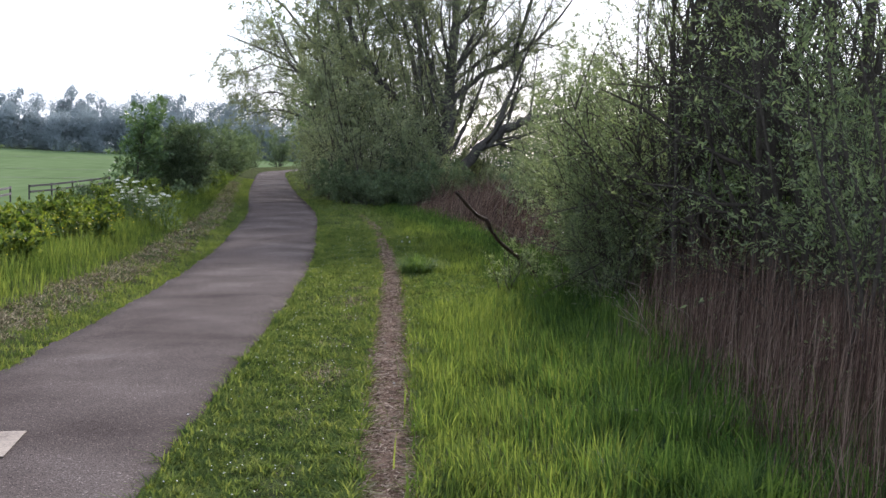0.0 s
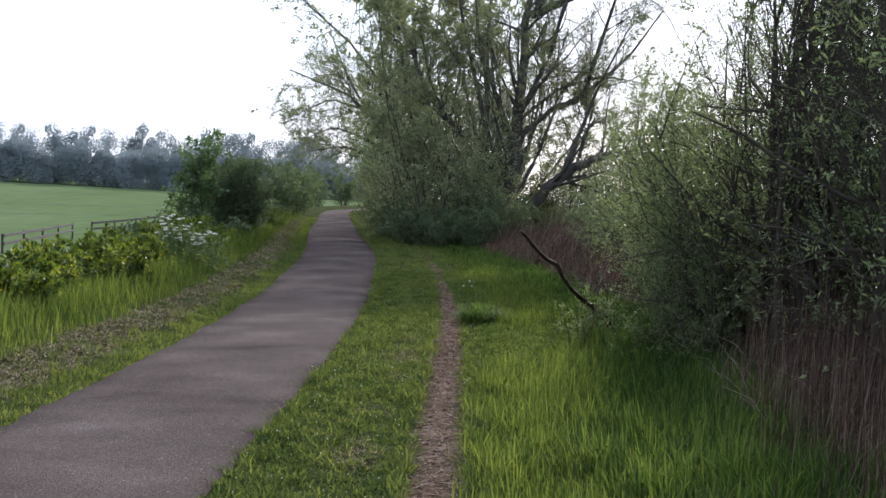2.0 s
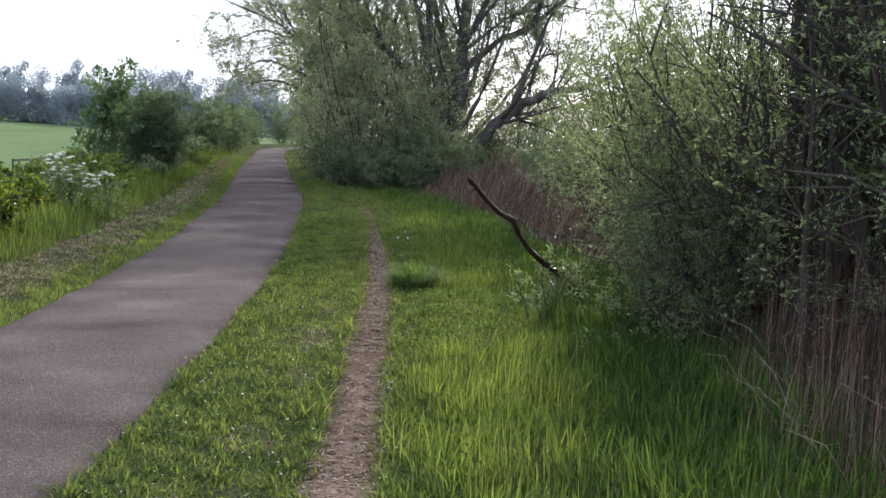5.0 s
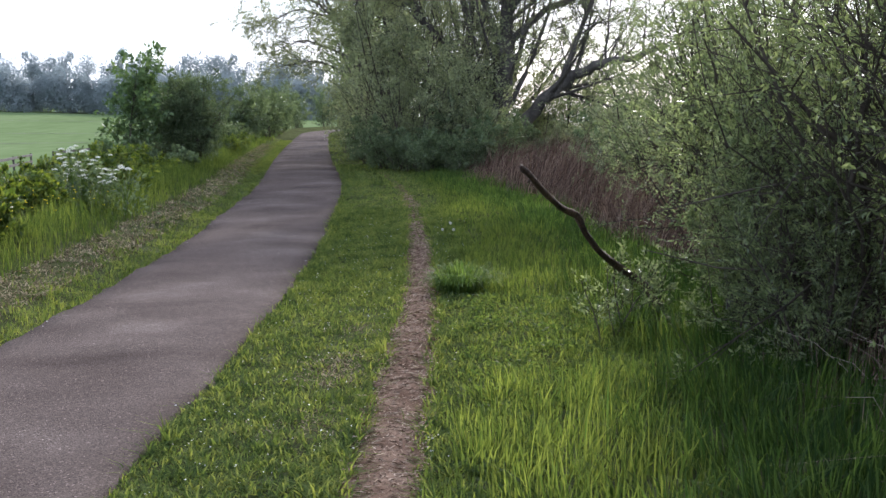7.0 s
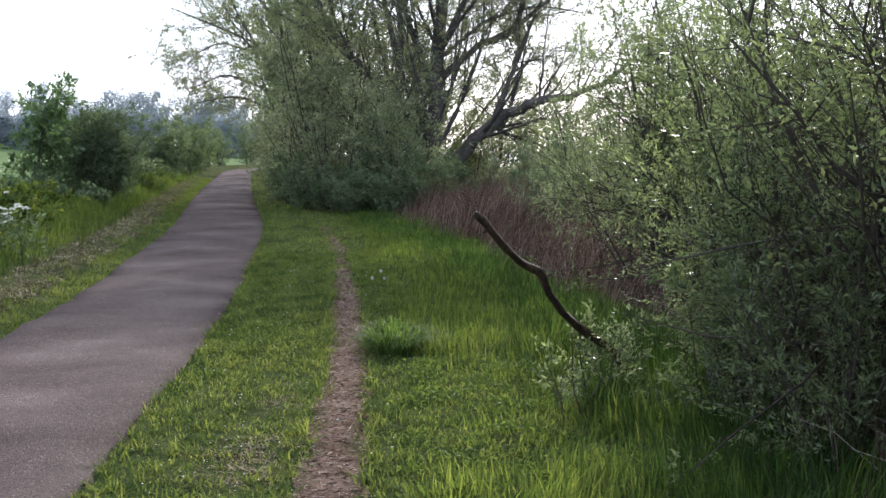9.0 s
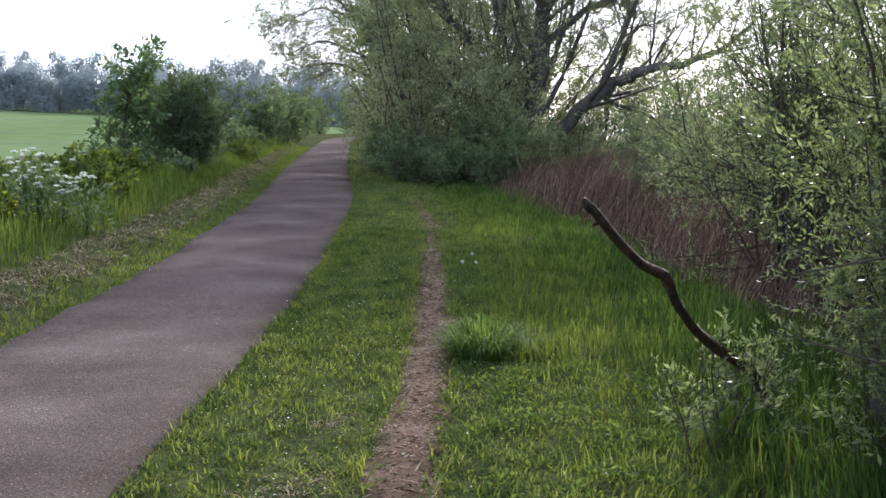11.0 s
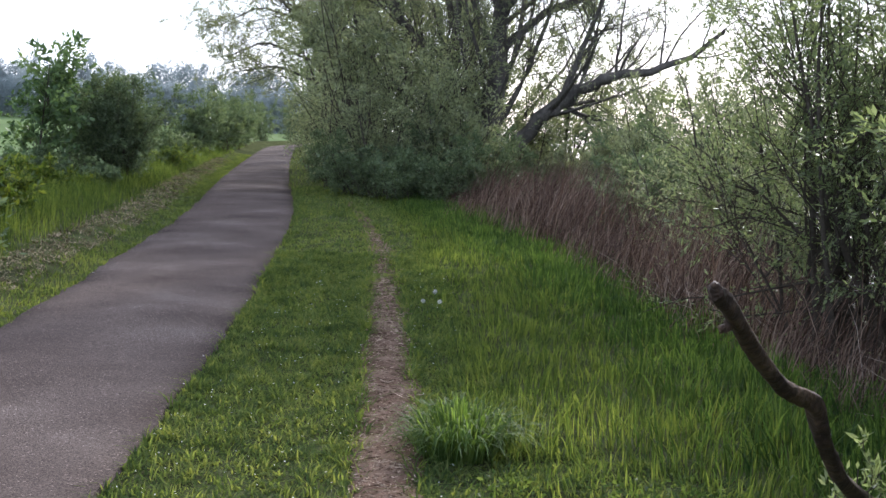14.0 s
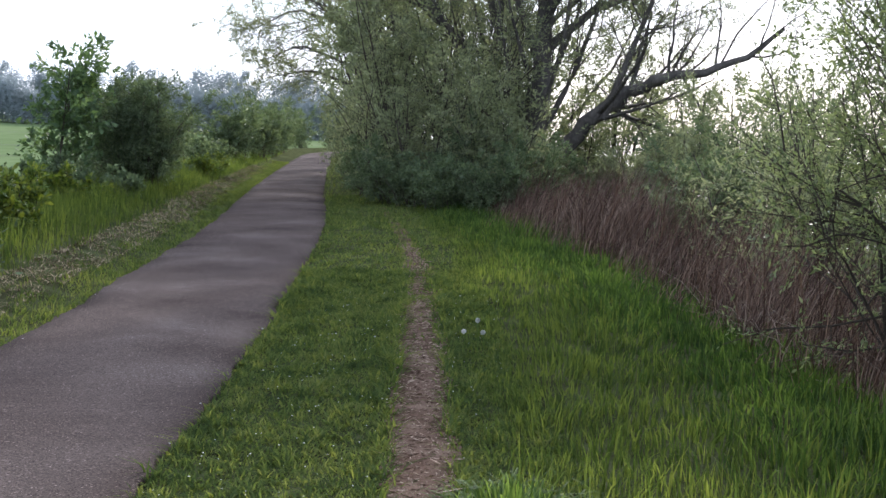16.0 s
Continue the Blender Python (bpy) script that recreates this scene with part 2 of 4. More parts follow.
def leaf_mesh(name, base, way, length, width, rng, material):
    """One folded blade of four corners for each leaf."""
    n = len(base)
    way = unit(way)
    side = unit(np.cross(way, rng.normal(0, 1, (n, 3))))
    up = np.cross(side, way)
    ln, wd = length[:, None], width[:, None]
    v = np.stack([base, base + way * ln * 0.42 + side * wd * 0.5 + up * wd * 0.18, base + way * ln - up * ln * 0.08, base + way * ln * 0.42 - side * wd * 0.5 + up * wd * 0.18], 1)
    i = np.arange(n)[:, None] * 4
    return mesh_np(name, v.reshape(-1, 3), None, np.concatenate([i + [0, 1, 2], i + [0, 2, 3]], 1).reshape(-1, 3), material)


def blades(name, base, high, wide, lean, rng, material, segs=3, az=None):
    """Grass: a bent, tapering blade at each base point."""
    n = len(base)
    az = rng.uniform(0, 2 * np.pi, n) if az is None else az
    face = az + np.pi / 2 + rng.normal(0, 0.5, n)
    d = np.stack([np.cos(az), np.sin(az), 0 * az], 1)
    s = np.stack([np.cos(face), np.sin(face), 0 * az], 1)
    rows = []
    for k in range(segs):
        u = k / segs
        c = base + d * (lean * high * u ** 1.8)[:, None]
        c[:, 2] += high * (u - 0.35 * np.minimum(lean, 1.4) * u ** 2.2)
        w = (wide * 0.5 * (1 - 0.75 * u ** 1.6))[:, None]
        rows += [c - s * w, c + s * w]
    tip = base + d * (lean * high)[:, None]
    tip[:, 2] += high * (1 - 0.35 * np.minimum(lean, 1.4))
    v = np.stack(rows + [tip], 1)
    m = 2 * segs + 1
    i = np.arange(n)[:, None] * m
    quads = np.concatenate([i + [2 * k, 2 * k + 1, 2 * k + 3, 2 * k + 2] for k in range(segs - 1)], 0) if segs > 1 else None
    return mesh_np(name, v.reshape(-1, 3), quads, i + [2 * segs - 2, 2 * segs - 1, 2 * segs], material)


# ---- the lie of the land ----
def table(v, pairs):
    return np.interp(v, [p[0] for p in pairs], [p[1] for p in pairs])


ROAD_RIGHT = [(-60, -0.6), (0, -1.03), (5, -1.08), (10, -1.15), (17, -1.34), (23, -1.75), (27, -2.0), (31, -2.35), (44, -3.95), (56, -5.3), (75, -7.3), (89, -8.7), (97, -8.9), (108, -7.7), (125, -5.0), (150, -1), (200, 7)]
ROAD_WIDE = 1.81
RISE = [(-60, 0), (14, 0), (20, 0.06), (27, 0.19), (36, 0.33), (48, 0.42), (96, 0.86), (120, 0.95), (200, 1.0), (3000, 1.0)]
REED_LINE = [(-60, 2.35), (1.5, 2.35), (5, 2.4), (7.4, 2.55), (10.5, 2.85), (13, 2.9), (17, 2.7), (19, 2.55), (21.5, 2.25), (23, 2.05), (25, 1.75), (27, 1.4), (30, 0.85), (35, 0.3), (37, 3), (45, 4), (200, 60), (3000, 900)]
SHORE = [(-60, 5.6), (10, 5.8), (14, 5.4), (17, 4.2), (23, 3.7), (30, 4.2), (37, 6.0), (60, 8), (120, 9), (200, 15), (3000, 20)]


def road_right(y):
    y = np.asarray(y, float)
    return sum(table(y + k, ROAD_RIGHT) for k in (-3, -1.5, 0, 1.5, 3)) / 5


def step(a, b, v):
    u = np.clip((v - a) / (b - a), 0, 1)
    return u * u * (3 - 2 * u)


def land(x, y):
    """The ground's height."""
    x, y = np.asarray(x, float), np.asarray(y, float)
    rise = table(y, RISE)
    left = road_right(y) - ROAD_WIDE - x
    bank = 0.14 * step(0.1, 1.0, left) + 0.1 * step(1.0, 1.6, left) - 0.3 * step(2.2, 4.5, left)
    brow = 3.84 + 0.05 * np.clip(-x - 72, -70, 120)
    field = -0.9 + (brow + 0.9) * np.clip((y - 55) / 245, 0, 1.15) ** 1.15
    low = step(4.0, 14.0, left)
    z = (rise + bank) * (1 - low) + field * low
    shore = table(y, SHORE)
    z = z - 2.6 * step(-2.2, 4.0, x - shore)
    return z + 0.012 * np.sin(2.1 * x + 0.7 * y) * np.sin(1.3 * y - x) + 0.008 * np.sin(5.3 * x) * np.sin(4.1 * y)


# ---- ground, road, water ----
gx = np.concatenate([-np.geomspace(900, 14, 40), np.arange(-13.5, 7.01, 0.25), np.geomspace(7.5, 1200, 24)])
gy = np.concatenate([np.arange(-60, -6, 6.0), np.arange(-6, 60, 0.4), np.arange(60, 130, 2.0), np.geomspace(130, 1800, 30)])
X, Y = np.meshgrid(gx, gy)
nx = len(gx)
i, j = np.meshgrid(np.arange(len(gy) - 1), np.arange(nx - 1), indexing="ij")
gq = np.stack([i * nx + j, i * nx + j + 1, (i + 1) * nx + j + 1, (i + 1) * nx + j], -1).reshape(-1, 4)
ground_mesh = mesh_np("ground", np.stack([X, Y, land(X, Y)], -1).reshape(-1, 3), gq, None, M_SOIL, True)
ground_mesh.materials.append(M_FIELD)
cx = (X[:-1, :-1] + X[1:, 1:])[:, :].ravel() / 2
cy = (Y[:-1, :-1] + Y[1:, 1:])[:, :].ravel() / 2
in_field = (road_right(cy) - ROAD_WIDE - cx > 9) | ((cy > 200) & (cx < 0))
ground_mesh.polygons.foreach_set("material_index", in_field.astype(np.int32))
tagged(new("ground", ground_mesh), "uneven green verge soil running out into a young crop field", "ground", kind="structure")


def strip(name, ys, left_x, right_x, lift, material, cols=6, crown=0.0, depth=0.05):
    """A sheet laid along the land between two edges, with a turned-down rim."""
    u = np.linspace(0, 1, cols)
    x = left_x[:, None] * (1 - u) + right_x[:, None] * u
    y = np.repeat(ys[:, None], cols, 1)
    z = np.maximum.reduce([land(x, y)]) + lift + crown * (1 - (2 * u - 1) ** 2)
    top = np.stack([x, y, z], -1)
    rim_l, rim_r = top[:, :1] - [0.01, 0, depth], top[:, -1:] + [0.01, 0, -depth]
    v = np.concatenate([rim_l, top, rim_r], 1)
    w = v.shape[1]
    a, b = np.meshgrid(np.arange(len(ys) - 1), np.arange(w - 1), indexing="ij")
    q = np.stack([a * w + b, a * w + b + 1, (a + 1) * w + b + 1, (a + 1) * w + b], -1).reshape(-1, 4)
    return mesh_np(name, v.reshape(-1, 3), q, None, material, True)


rng = np.random.default_rng(5)
ys = np.concatenate([np.arange(-20, 60, 0.15), np.arange(60, 200, 1.0)])
rough_l = 0.014 * np.sin(ys * 3.1) * np.sin(ys * 1.3) + rng.normal(0, 0.012, len(ys))
rough_r = 0.014 * np.sin(ys * 2.7 + 1) * np.sin(ys * 0.9) + rng.normal(0, 0.012, len(ys))
tagged(new("road", strip("road", ys, road_right(ys) - ROAD_WIDE + rough_l, road_right(ys) + rough_r, 0.03, M_ASPHALT, 9, 0.02)),
       "narrow worn grey asphalt cycle path between grass verges", "path", kind="structure")
TRACK = [(-20, 0.22), (0, 0.225), (2.5, 0.195), (6.6, 0.115), (12.6, 0.04), (14.7, -0.015), (17.2, -0.135), (19.6, -0.245), (24.1, -0.48), (30, -1.1), (36, -1.9)]
TRACK_HALF = [(-20, 0.185), (6, 0.185), (12, 0.15), (15, 0.165), (20, 0.17), (24, 0.14), (28, 0.08), (36, 0.05)]
yt = np.arange(-10, 35, 0.08)
wob_l, wob_r = (rng.normal(0, 0.016, len(yt)) + 0.035 * np.sin(yt * f + 1) * np.sin(yt * 1.7) for f in (4.1, 5.3))
tagged(new("footpath", strip("footpath", yt, table(yt, TRACK) - table(yt, TRACK_HALF) + wob_l, table(yt, TRACK) + table(yt, TRACK_HALF) + wob_r, 0.02, M_DIRT, 5, 0.0, 0.03)),
       "narrow trodden brown dirt track worn through the grass", "footpath", kind="structure")
tagged(new("water", mesh_np("water", [(2.5, -60, -0.42), (1150, -60, -0.42), (1150, 1750, -0.42), (2.5, 1750, -0.42)], [(0, 1, 2, 3)], None, M_WATER)),
       "still lake water glinting behind the reeds", "water", kind="structure")


# ---- grass ----
def scatter(n, x0, x1, y0, y1, r):
    """Random plan points, thicker towards the near end."""
    u = r.uniform(0, 1, n)
    y = y0 + (y1 - y0) * u ** 1.5
    return r.uniform(x0, x1, n), y


def clumpy(x, y, f=1.0):
    return 0.5 + 0.25 * np.sin(3.1 * f * x + 1.7 * f * y) * np.sin(2.3 * f * y - 1.1 * f * x) + 0.25 * np.sin(7.7 * f * x - 2.9 * f * y + 1) * np.sin(6.1 * f * y + 2.2 * f * x)


def on_land(x, y):
    return np.stack([x, y, land(x, y) - 0.01], 1)


rng = np.random.default_rng(11)
# short grass between road and track and past it
LAWN = [(0, 0.7), (8.5, 0.9), (10, 1.8), (13.2, 1.8), (14.2, 0.8), (18, 0.5), (30, -0.2), (40, -0.8)]
u, y = scatter(300000, 0, 1, -1.0, 24, rng)
y[::9] = rng.uniform(20, 40, len(y[::9]))
x = road_right(y) + u * (table(y, LAWN) - road_right(y))
rr, tc, th = road_right(y), table(y, TRACK), table(y, TRACK_HALF)
ok = (x > rr - 0.02) & (np.abs(x - tc) > th * rng.uniform(0.6, 1.12, len(x)) * (rng.uniform(0, 1, len(x)) > 0.95 * step(17, 27, y))) & (x < table(y, LAWN))
bare = np.exp(-((x + 0.36) / 0.16) ** 2) * (0.5 + 0.5 * np.sin(y * 2.3 + 0.6) * np.sin(y * 1.1)) * (y < 12)
ok &= rng.uniform(0, 1, len(x)) > 0.9 * bare
ok &= rng.uniform(0, 1, len(x)) < 0.55 + 1.2 * np.clip(clumpy(x, y, 4.7) - 0.3, 0, 1)
x, y = x[ok], y[ok]
c = clumpy(x, y)
edge = np.clip(1 - (x - road_right(y)) / 0.25, 0, 1)
tuft = np.clip(clumpy(x, y, 2.6) - 0.62, 0, 1) * 3
high = (0.034 + 0.02 * c + 0.045 * tuft + 0.07 * np.clip(clumpy(x, y, 4.7) - 0.45, 0, 1)) * rng.uniform(0.5, 1.5, len(x)) * (1 + 0.3 * edge) * (1 + 0.7 * np.exp(-((np.abs(x - table(y, TRACK)) - table(y, TRACK_HALF)) / 0.07) ** 2))
tagged(new("grass", blades("grass", on_land(x, y), high, rng.uniform(0.006, 0.014, len(x)) * (1 + 0.6 * step(12, 26, y)), rng.uniform(0.3, 1.9, len(x)), rng, M_GRASS, 2)),
       "short trampled bright green grass beside the path", "grass", kind="stuff")
# tall grass towards the water
x, y = scatter(168000, -1.3, 3.5, -1.5, 35, rng)
inner = table(y, [(-2, 0.42), (10, 0.38), (12, 0.9), (13.2, 0.55), (16, 0.35), (20, 0.15), (26, -0.1), (30, -0.6), (36, -1.2)])
outer = table(y, REED_LINE) + 0.05 + 0.35 * clumpy(x, y, 1.7)
cl = clumpy(x, y, 0.9)
ok = (x > inner + rng.normal(0, 0.09, len(x))) & (x < outer + rng.normal(0, 0.28, len(x)))
soft = rng.normal(0, 0.35, len(x))
ok &= ~((y + soft > 9.6) & (y + soft < 13.3) & (x + 0.5 * soft < 1.75) & (rng.uniform(0, 1, len(x)) > 0.6 + 0.4 * (cl > 0.62)))
x, y, cl = x[ok], y[ok], cl[ok]
into = np.clip((x - table(y, [(-2, 0.42), (10, 0.38), (16, 0.35), (26, -0.1), (36, -1.2)])) / 0.8, 0, 1)
mown = 0.6 * step(8.8, 10.0, y) * (1 - step(12.6, 14.4, y)) * (1 - step(1.4, 2.0, x))
high = (0.06 + 0.06 * into + 0.22 * cl ** 2 + 0.16 * np.clip(clumpy(x, y, 2.3) - 0.5, 0, 1)) * (1 - mown) * rng.uniform(0.45, 1.45, len(x)) * (1 - 0.42 * step(13.5, 17, y))
lean_way = 9.0 * clumpy(x, y, 1.1) + rng.normal(0, 0.8, len(x))
# wider blades by the reeds, in the green darkened for shade
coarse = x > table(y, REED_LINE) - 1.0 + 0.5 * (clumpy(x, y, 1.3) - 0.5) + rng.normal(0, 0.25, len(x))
for name, pick, wide, tall, matter, words in (("tall_grass", ~coarse, 1.0, 1.05, M_TALL, "lush tall green grass lit from behind"), ("shade_toned_waterside_grass", coarse, 1.35, 1.2, M_COARSE_SHADED, "coarse broad-bladed grass along the reeds, green darkened as if shaded")):
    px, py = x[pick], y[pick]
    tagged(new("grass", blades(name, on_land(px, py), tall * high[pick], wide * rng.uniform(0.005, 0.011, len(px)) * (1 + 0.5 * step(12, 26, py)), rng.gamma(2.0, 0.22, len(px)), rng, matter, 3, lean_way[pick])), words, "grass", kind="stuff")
# left: mown strip, hay, tall verge
left, y = scatter(66000, -0.02, 1.1, 1.5, 70, rng)
x = road_right(y) - ROAD_WIDE - left
ok = (left > -0.02) & (left < 1.25) & (rng.uniform(0, 1, len(x)) > 0.87 * step(0.34, 0.62, left + 0.12 * np.sin(2.1 * y) + 0.1 * np.sin(5.3 * y)))
x, y = x[ok], y[ok]
tagged(new("grass", blades("verge_grass", on_land(x, y), (0.035 + 0.07 * clumpy(x, y, 2.1)) * rng.uniform(0.6, 1.5, len(x)), rng.uniform(0.007, 0.015, len(x)), rng.uniform(0.2, 1.2, len(x)), rng, M_GRASS, 2)),
       "short grass fringe along the asphalt edge", "grass", kind="stuff")
left, y = scatter(38000, 0.35, 1.15, 1.5, 60, rng)
x = road_right(y) - ROAD_WIDE - left
ok = (left > 0.42) & (left < 1.1) & (clumpy(x, y, 1.6) + rng.normal(0, 0.12, len(x)) > 0.36)
x, y = x[ok], y[ok]
hay = blades("cut_hay", on_land(x, y) + np.stack([0 * x, 0 * x, 0.012 + 0.07 * np.clip(clumpy(x, y, 2.4) - 0.42, 0, 1) * rng.uniform(0, 1, len(x))], 1), rng.uniform(0.025, 0.06, len(x)), rng.uniform(0.006, 0.014, len(x)), rng.uniform(1.5, 3.5, len(x)), rng, M_HAY, 2)
tagged(new("cut_hay", hay), "brown dried mowings lying in rows", "hay", kind="stuff")
left, y = scatter(56000, 0.95, 3.2, 4, 85, rng)
x = road_right(y) - ROAD_WIDE - left
ok = (left > 1.05 + 0.08 * np.sin(1.9 * y) + rng.normal(0, 0.07, len(x))) & (left < 2.1 + 0.9 * step(26, 34, y))
x, y, left = x[ok], y[ok], left[ok]
high = (0.24 + 0.22 * clumpy(x, y, 0.7)) * rng.uniform(0.6, 1.35, len(x)) * (0.55 + 0.45 * step(1.1, 1.6, left))
tagged(new("grass", blades("verge_tall_grass", on_land(x, y), high, rng.uniform(0.006, 0.014, len(x)), rng.gamma(2.0, 0.2, len(x)), rng, M_TALL, 2)),
       "tall fresh green grass on the verge bank", "grass", kind="stuff")
# right of the road past the willows
x, y = scatter(40000, -12, 1, 30, 110, rng)
rr = road_right(y)
ok = (x > rr) & (x < rr + 1.8)
x, y = x[ok], y[ok]
tagged(new("grass", blades("shaded_grass", on_land(x, y), (0.05 + 0.1 * clumpy(x, y)) * rng.uniform(0.6, 1.5, len(x)), rng.uniform(0.01, 0.02, len(x)), rng.uniform(0.2, 1.2, len(x)), rng, M_GRASS, 2)),
       "dark shaded grass strip under the willows", "grass", kind="stuff")
# rough grass round the walk's start
x, y = rng.uniform(-13, 2.6, 30000), rng.uniform(-14, 5, 30000)
away = x - road_right(y)
ok = ((away > 0.02) & (np.abs(x - table(y, TRACK)) > table(y, TRACK_HALF)) & (y < -0.5)) | ((away < -ROAD_WIDE - 0.02) & ((y < 2.2) | (away < -ROAD_WIDE - 1.2)))
x, y = x[ok], y[ok]
tagged(new("grass", blades("start_grass", on_land(x, y), (0.06 + 0.12 * clumpy(x, y, 0.8)) * rng.uniform(0.6, 1.4, len(x)), rng.uniform(0.012, 0.03, len(x)), rng.uniform(0.3, 1.5, len(x)), rng, M_GRASS, 2)),
       "rough green grass on both verges of the path", "grass", kind="stuff")
# dead grass on worn patches of the strip
x, y = rng.normal(-0.38, 0.15, 9000), rng.uniform(1, 12, 9000)
ok = (x > road_right(y) + 0.1) & (0.5 + 0.5 * np.sin(y * 2.3 + 0.6) * np.sin(y * 1.1) + rng.normal(0, 0.12, len(x)) > 0.62)
x, y = x[ok], y[ok]
tagged(new("dead_grass", blades("dead_grass", on_land(x, y) + [0, 0, 0.01], rng.uniform(0.01, 0.04, len(x)), rng.uniform(0.005, 0.012, len(x)), rng.uniform(1.0, 3.0, len(x)), rng, M_HAY, 2)), "patches of dead brown grass on worn ground", "grass", kind="stuff")
# litter on the track
x, y = scatter(95000, -1.2, 0.5, -1, 27, rng)
ok = np.abs(x - table(y, TRACK)) < table(y, TRACK_HALF) * 1.1
x, y = x[ok], y[ok]
az = rng.uniform(0, 2 * np.pi, len(x))
base = on_land(x, y) + [0, 0, 0.033]
way = np.stack([np.cos(az), np.sin(az), rng.normal(0.05, 0.12, len(x))], 1)
tagged(new("plant_litter", leaf_mesh("plant_litter", base, way, rng.gamma(1.6, 0.016, len(x)) + 0.006, rng.uniform(0.003, 0.009, len(x)), rng, M_CHIP)),
       "dry straw bits and chips on the dirt track", "litter", kind="stuff")


# ---- reeds ----
rng = np.random.default_rng(23)
n = 46000
y = -1 + 38 * rng.uniform(0, 1, n) ** 1.25
deep = rng.uniform(0, 1, n) ** 1.2 * 2.7
x = table(y, REED_LINE) - 0.2 + deep + 0.5 * (clumpy(0 * y, y, 1.3) - 0.5) + rng.normal(0, 0.14, n)
cl = clumpy(x, y, 0.8)
ok = cl + 0.35 * clumpy(x, y, 2.3) + rng.normal(0, 0.14, n) > 0.5
ok &= ~((y > 34.5) & (x > 2.5))
x, y, cl, deep = x[ok], y[ok], cl[ok], deep[ok]
high = (0.42 + 1.0 * cl) * rng.uniform(0.25, 1.25, len(x)) * (0.28 + 0.72 * step(0.0, 0.95, deep)) * (1 + 0.35 * step(12, 17, y) * (1 - step(25, 31, y)))
lean = np.abs(rng.normal(0.14 + 0.32 * step(9, 16, y), 0.16, len(x)))
flop = rng.uniform(0, 1, len(x)) < 0.16
lean[flop] += rng.uniform(0.6, 1.8, flop.sum())
az = np.where(rng.uniform(0, 1, len(x)) < 0.8, rng.normal(0.15, 0.5, len(x)), rng.uniform(0, 6.28, len(x)))
tagged(new("reeds", blades("reeds", np.stack([x, y, np.maximum(land(x, y), -0.6) - 0.02], 1), high, rng.uniform(0.004, 0.0085, len(x)) * (1 + 0.5 * step(12, 26, y)), lean, rng, M_REED, 3, az)),
       "dense bed of dead reddish-brown reeds at the waterside", "reeds", kind="stuff")
# pale snapped stalks fallen across the front of the bed
n = 210
y = rng.uniform(2.5, 22, n)
x = table(y, REED_LINE) + rng.normal(0.3, 0.25, n)
stalks = []
for px, py, ln, a, up, bow in zip(x, y, rng.uniform(0.15, 0.55, n), rng.normal(2.6, 1.1, n), rng.uniform(0.1, 1.2, n), rng.uniform(-0.02, 0.08, n)):
    foot_z = float(land(px, py)) + 0.05
    stalks.append(([(px, py, foot_z), (px + 0.5 * ln * math.cos(a), py + 0.5 * ln * math.sin(a), foot_z + 0.5 * ln * up + bow), (px + ln * math.cos(a), py + ln * math.sin(a), foot_z + ln * up * 0.8)], [0.0025, 0.002, 0.001], 3))
v, q = tubes(stalks)
tagged(new("reed_stalks", mesh_np("reed_stalks", v, q, None, M_STRAW)), "pale snapped reed stalks fallen across the grass edge", "reeds", kind="stuff")


# ---- woody plants ----
def grow(r, at, d, length, radius, level, spec, out):
    """A branch and, level by level, what it bears."""
    n = spec["seg"][level]
    pts, ways = [at], []
    p, d = at, unit(d)
    for k in range(n):
        d = unit(d + r.normal(0, spec["jit"][level], 3) + np.array([0, 0, spec["up"][level]]))
        p = p + d * (length / n)
        pts.append(p)
        ways.append(d)
    bear(r, np.array(pts), radius, level, spec, out)


def bear(r, pts, radius, level, spec, out):
    n = len(pts) - 1
    u = np.linspace(0, 1, n + 1)
    out.append((pts, radius * (1 - 0.8 * u) + 0.0007, level))
    if level + 1 >= len(spec["seg"]):
        return
    length = np.linalg.norm(np.diff(pts, axis=0), axis=1).sum()
    for k in range(spec["kids"][level]):
        f = r.uniform(spec["from"][level], 1.0)
        q = min(int(f * n), n - 1)
        p = pts[q] + (pts[q + 1] - pts[q]) * (f * n - q)
        d = unit(pts[q + 1] - pts[q])
        side = unit(np.cross(d, r.normal(0, 1, 3)))
        a = r.normal(spec["ang"][level], 0.2)
        grow(r, p, d * math.cos(a) + side * math.sin(a), length * spec["ratio"][level] * r.uniform(0.6, 1.2) * (1.15 - 0.6 * f), max(radius * (1 - 0.75 * f) * 0.38, 0.0016), level + 1, spec, out)


def foliage(r, out, per, size, spread=0.5, levels=1, droop=0.0):
    """Leaf bases and ways along the last twigs."""
    top = max(o[2] for o in out)
    bases, ways = [], []
    for pts, rad, lev in out:
        if lev <= top - levels:
            continue
        k = per if lev == top else max(per // 2, 1)
        f = r.uniform(0.15, 1.0, k) * (len(pts) - 1)
        q = np.minimum(f.astype(int), len(pts) - 2)
        d = pts[q + 1] - pts[q]
        bases.append(pts[q] + d * (f - q)[:, None] + r.normal(0, size * 0.3, (k, 3)))
        ways.append(unit(d) + r.normal(0, spread, (k, 3)) + [0, 0, -droop])
    return np.concatenate(bases), np.concatenate(ways)


